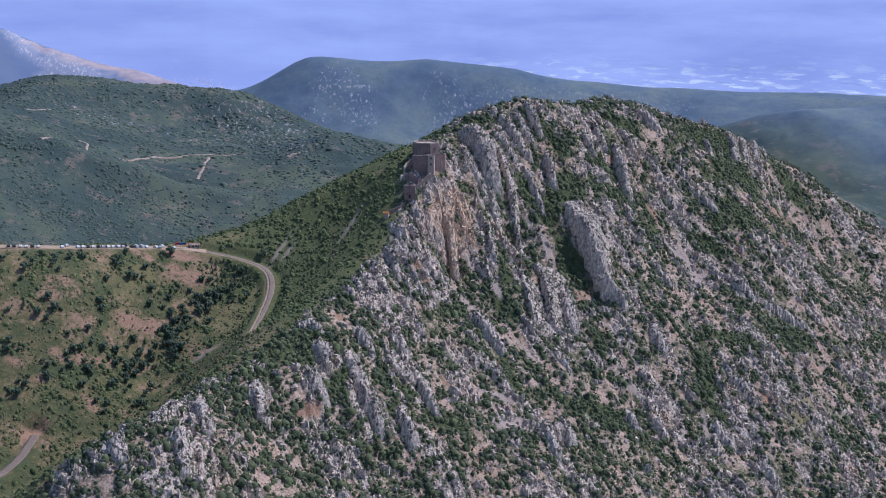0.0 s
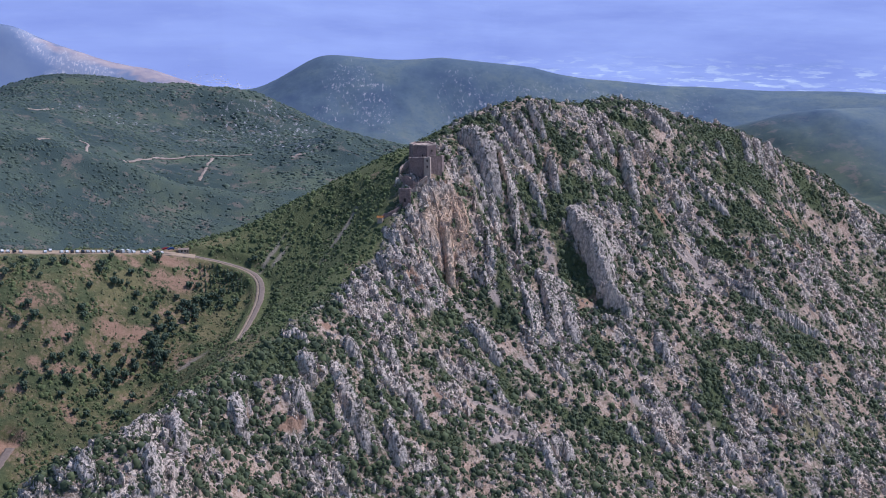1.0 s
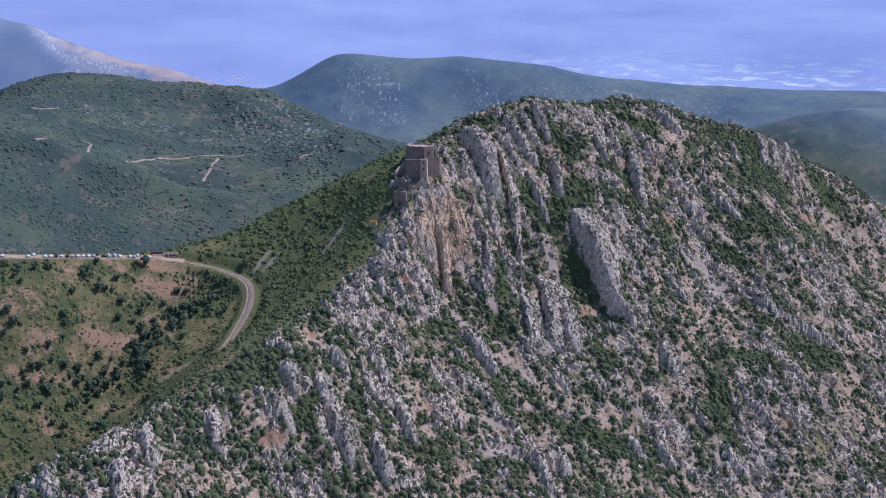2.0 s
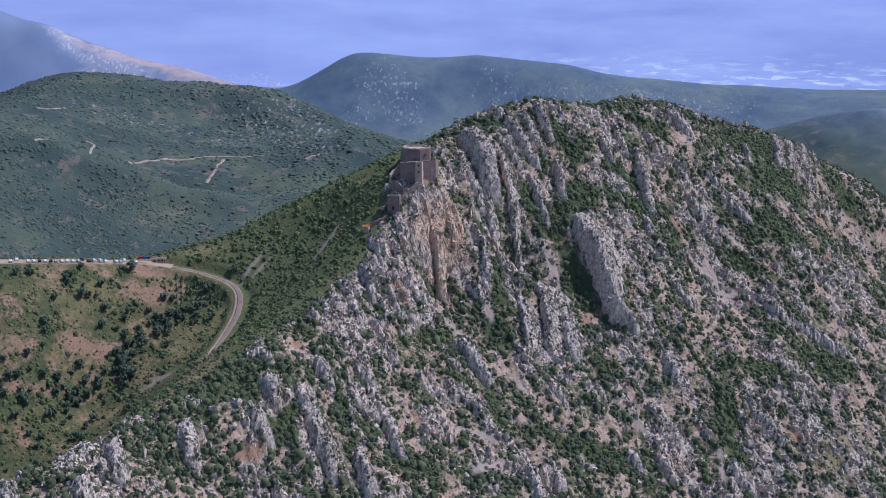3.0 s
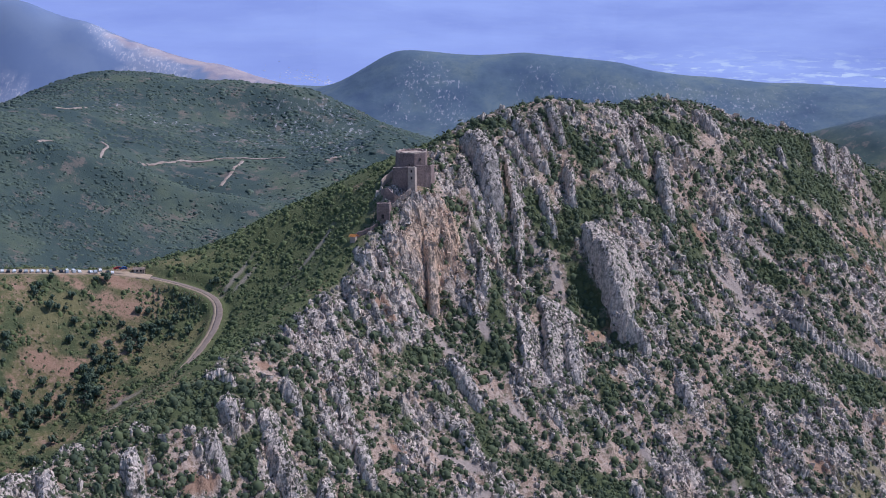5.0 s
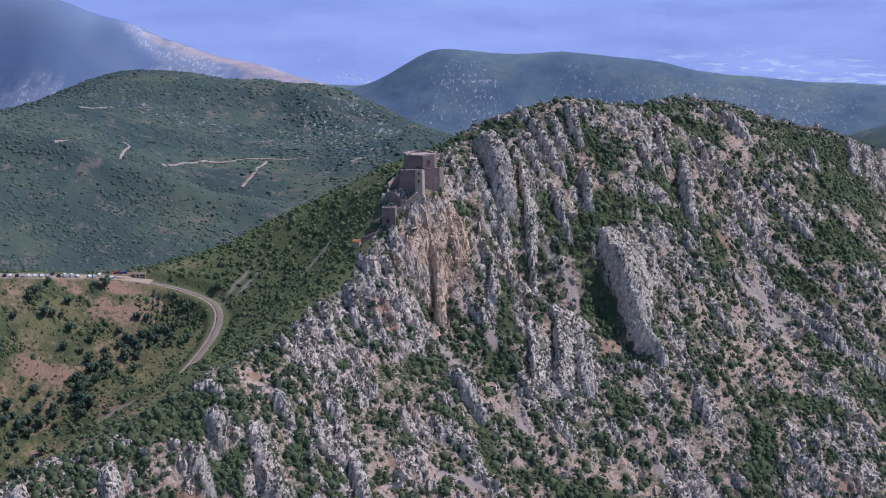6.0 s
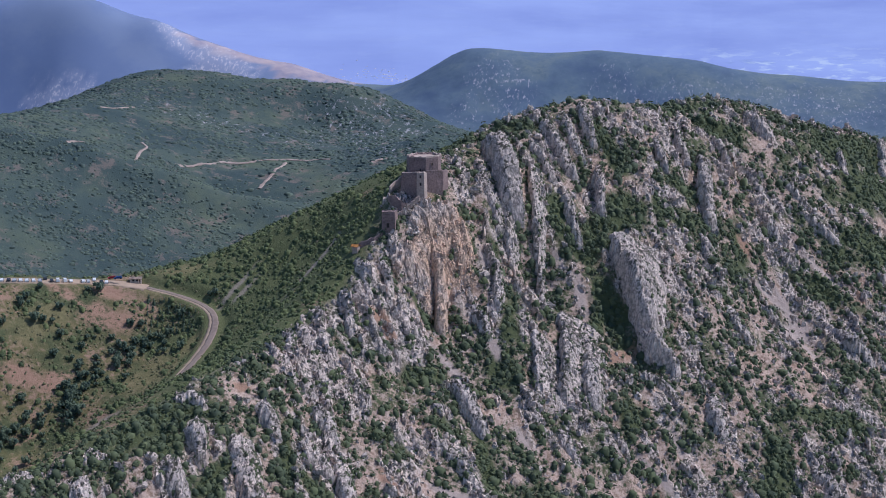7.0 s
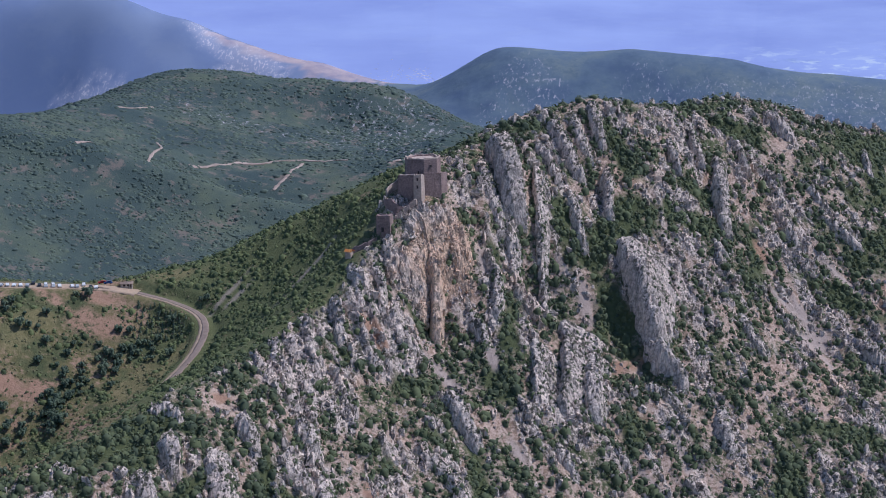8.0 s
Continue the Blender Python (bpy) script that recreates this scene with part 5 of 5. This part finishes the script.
# ---- trees ----
def tree(kind, seed, tall, wide, label):
    """A tapered trunk with limbs under a ragged crown of leaf clumps."""
    r = np.random.default_rng(seed)
    top = thing("tree", (0, 0, 0), label, "tree", "trees in the valley")
    bm = bmesh.new()
    bmesh.ops.create_cone(bm, cap_ends=True, segments=7, radius1=0.05 * tall, radius2=0.02 * tall, depth=0.7 * tall, matrix=Matrix.Translation((0, 0, 0.25 * tall)))
    for k in range(4):
        a = 1.57 * k + r.uniform(0, 1)
        m = Matrix.Translation((0.12 * tall * math.cos(a), 0.12 * tall * math.sin(a), 0.48 * tall)) @ Euler((0, radians(50), a)).to_matrix().to_4x4()
        bmesh.ops.create_cone(bm, cap_ends=True, segments=5, radius1=0.022 * tall, radius2=0.008 * tall, depth=0.36 * tall, matrix=m)
    part("trunk", bm, BARK, top)
    v, f, total = [], [], 0
    for k in range(12 if kind == "round" else 9):
        u = k / 9
        if kind == "round":
            a, rad, h = r.uniform(0, 6.3), wide * 0.36 * math.sqrt(r.uniform(0, 1)), tall * r.uniform(0.45, 0.82)
            s = wide * r.uniform(0.32, 0.55)
        else:
            a, rad, h = r.uniform(0, 6.3), 0.1 * wide * (1 - u), tall * (0.12 + 0.72 * u)
            s = wide * (1.05 - 0.85 * u)
        bv, bf = bush_shape(seed * 31 + k, 26)
        bv = bv * (s, s, s * 0.8) + (rad * math.cos(a), rad * math.sin(a), h - 0.3 * s)
        v.append(bv)
        f.append(bf + total)
        total += len(bv)
    mesh_object("crown", np.concatenate(v), np.concatenate(f), TREE_LEAF, True, top)
    return top


oaks = [tree("round", 500 + k, 6.5 + 0.7 * k, 6.0 + 0.5 * k, "dark green evergreen oak standing in the dry valley") for k in range(4)]
pines = [tree("cone", 520 + k, 6.0 + 0.6 * k, 2.6, "slim dark conifer in a planted row below the road") for k in range(2)]


def set_trees(models, places, seed):
    r = random.Random(seed)
    for k, (x, y) in enumerate(places):
        m = k % len(models)
        s = r.uniform(0.5, 0.95)
        at = Matrix.LocRotScale((x, y, float(ground_at(x, y)) - 0.3), Euler((0, 0, r.uniform(0, 6.3))), (s, s, s))
        if k < len(models):
            models[k].matrix_basis = at
        else:
            copy_thing(models[m], at)


r = np.random.default_rng(77)
places = []
# along the gully, in clumps on the slopes, and loose on the dry fields
for (ax, ay), (bx, by), n, spread in (((-148, -86), (-168, -134), 56, 5), ((-168, -132), (-196, -160), 22, 7), ((-128, -80), (-150, -92), 14, 7), ((-188, -148), (-235, -190), 26, 12), ((-192, -98), (-182, -96), 7, 4), ((-205, -104), (-250, -120), 14, 9), ((-130, -70), (-116, -60), 5, 3), ((-172, -75), (-182, -72), 6, 2)):
    for _ in range(n):
        u = r.uniform(0, 1)
        places.append((ax + (bx - ax) * u + r.normal(0, spread), ay + (by - ay) * u + r.normal(0, spread)))
for _ in range(60):
    places.append((r.uniform(-260, -150), r.uniform(-200, -92)))
keep_ = off_road(np.array([q[0] for q in places]), np.array([q[1] for q in places]))
set_trees(oaks, [q for q, k in zip(places, keep_) if k > 0], 5)
rows_ = [(-147 + 2.6 * i + 0.5 * j + r.normal(0, 0.3), -64 - 3.4 * j + 0.35 * i + r.normal(0, 0.3)) for j in range(6) for i in range(10)]
rows_ += [(-150, -52), (-147, -50), (-159, -48), (-153, -47)]
set_trees(pines, [q for q in rows_ if off_road(np.array([q[0]]), np.array([q[1]]))[0] > 0], 6)


# ---- the town in the plain ----
def house_shape(seed):
    """A small house with a pitched roof, two metres and a half high for a metre of size."""
    r = np.random.default_rng(seed)
    w, d, h = r.uniform(0.4, 0.8), r.uniform(0.3, 0.5), r.uniform(0.35, 0.6)
    v = np.array([(-w, -d, -1), (w, -d, -1), (w, d, -1), (-w, d, -1), (-w, -d, h), (w, -d, h), (w, d, h), (-w, d, h), (-w, 0, h + 0.25), (w, 0, h + 0.25)])
    f = np.array([(0, 1, 5), (0, 5, 4), (1, 2, 6), (1, 6, 5), (2, 3, 7), (2, 7, 6), (3, 0, 4), (3, 4, 7), (4, 5, 9), (4, 9, 8), (6, 7, 8), (6, 8, 9), (4, 8, 7), (5, 6, 9)])
    return v, f


r = np.random.default_rng(91)
n = 130
x, y = -285 + r.normal(0, 40, n), 1740 + r.normal(0, 26, n)
x, y = np.r_[x, -270 + r.uniform(-120, 120, 90)], np.r_[y, 1740 + r.uniform(-60, 60, 90)]
size = r.uniform(1.2, 3.2, len(x))
town = joined("town_houses", [house_shape(600 + k) for k in range(6)], x, y, ground_at(x, y), size, r.uniform(-0.4, 0.4, len(x)), TOWN_WALL, np.full((len(x), 3), (1.2, 1.2, 0.22)), 92)
tagged(town, "pale houses of a small town in the hazy plain", "town", kind="stuff")
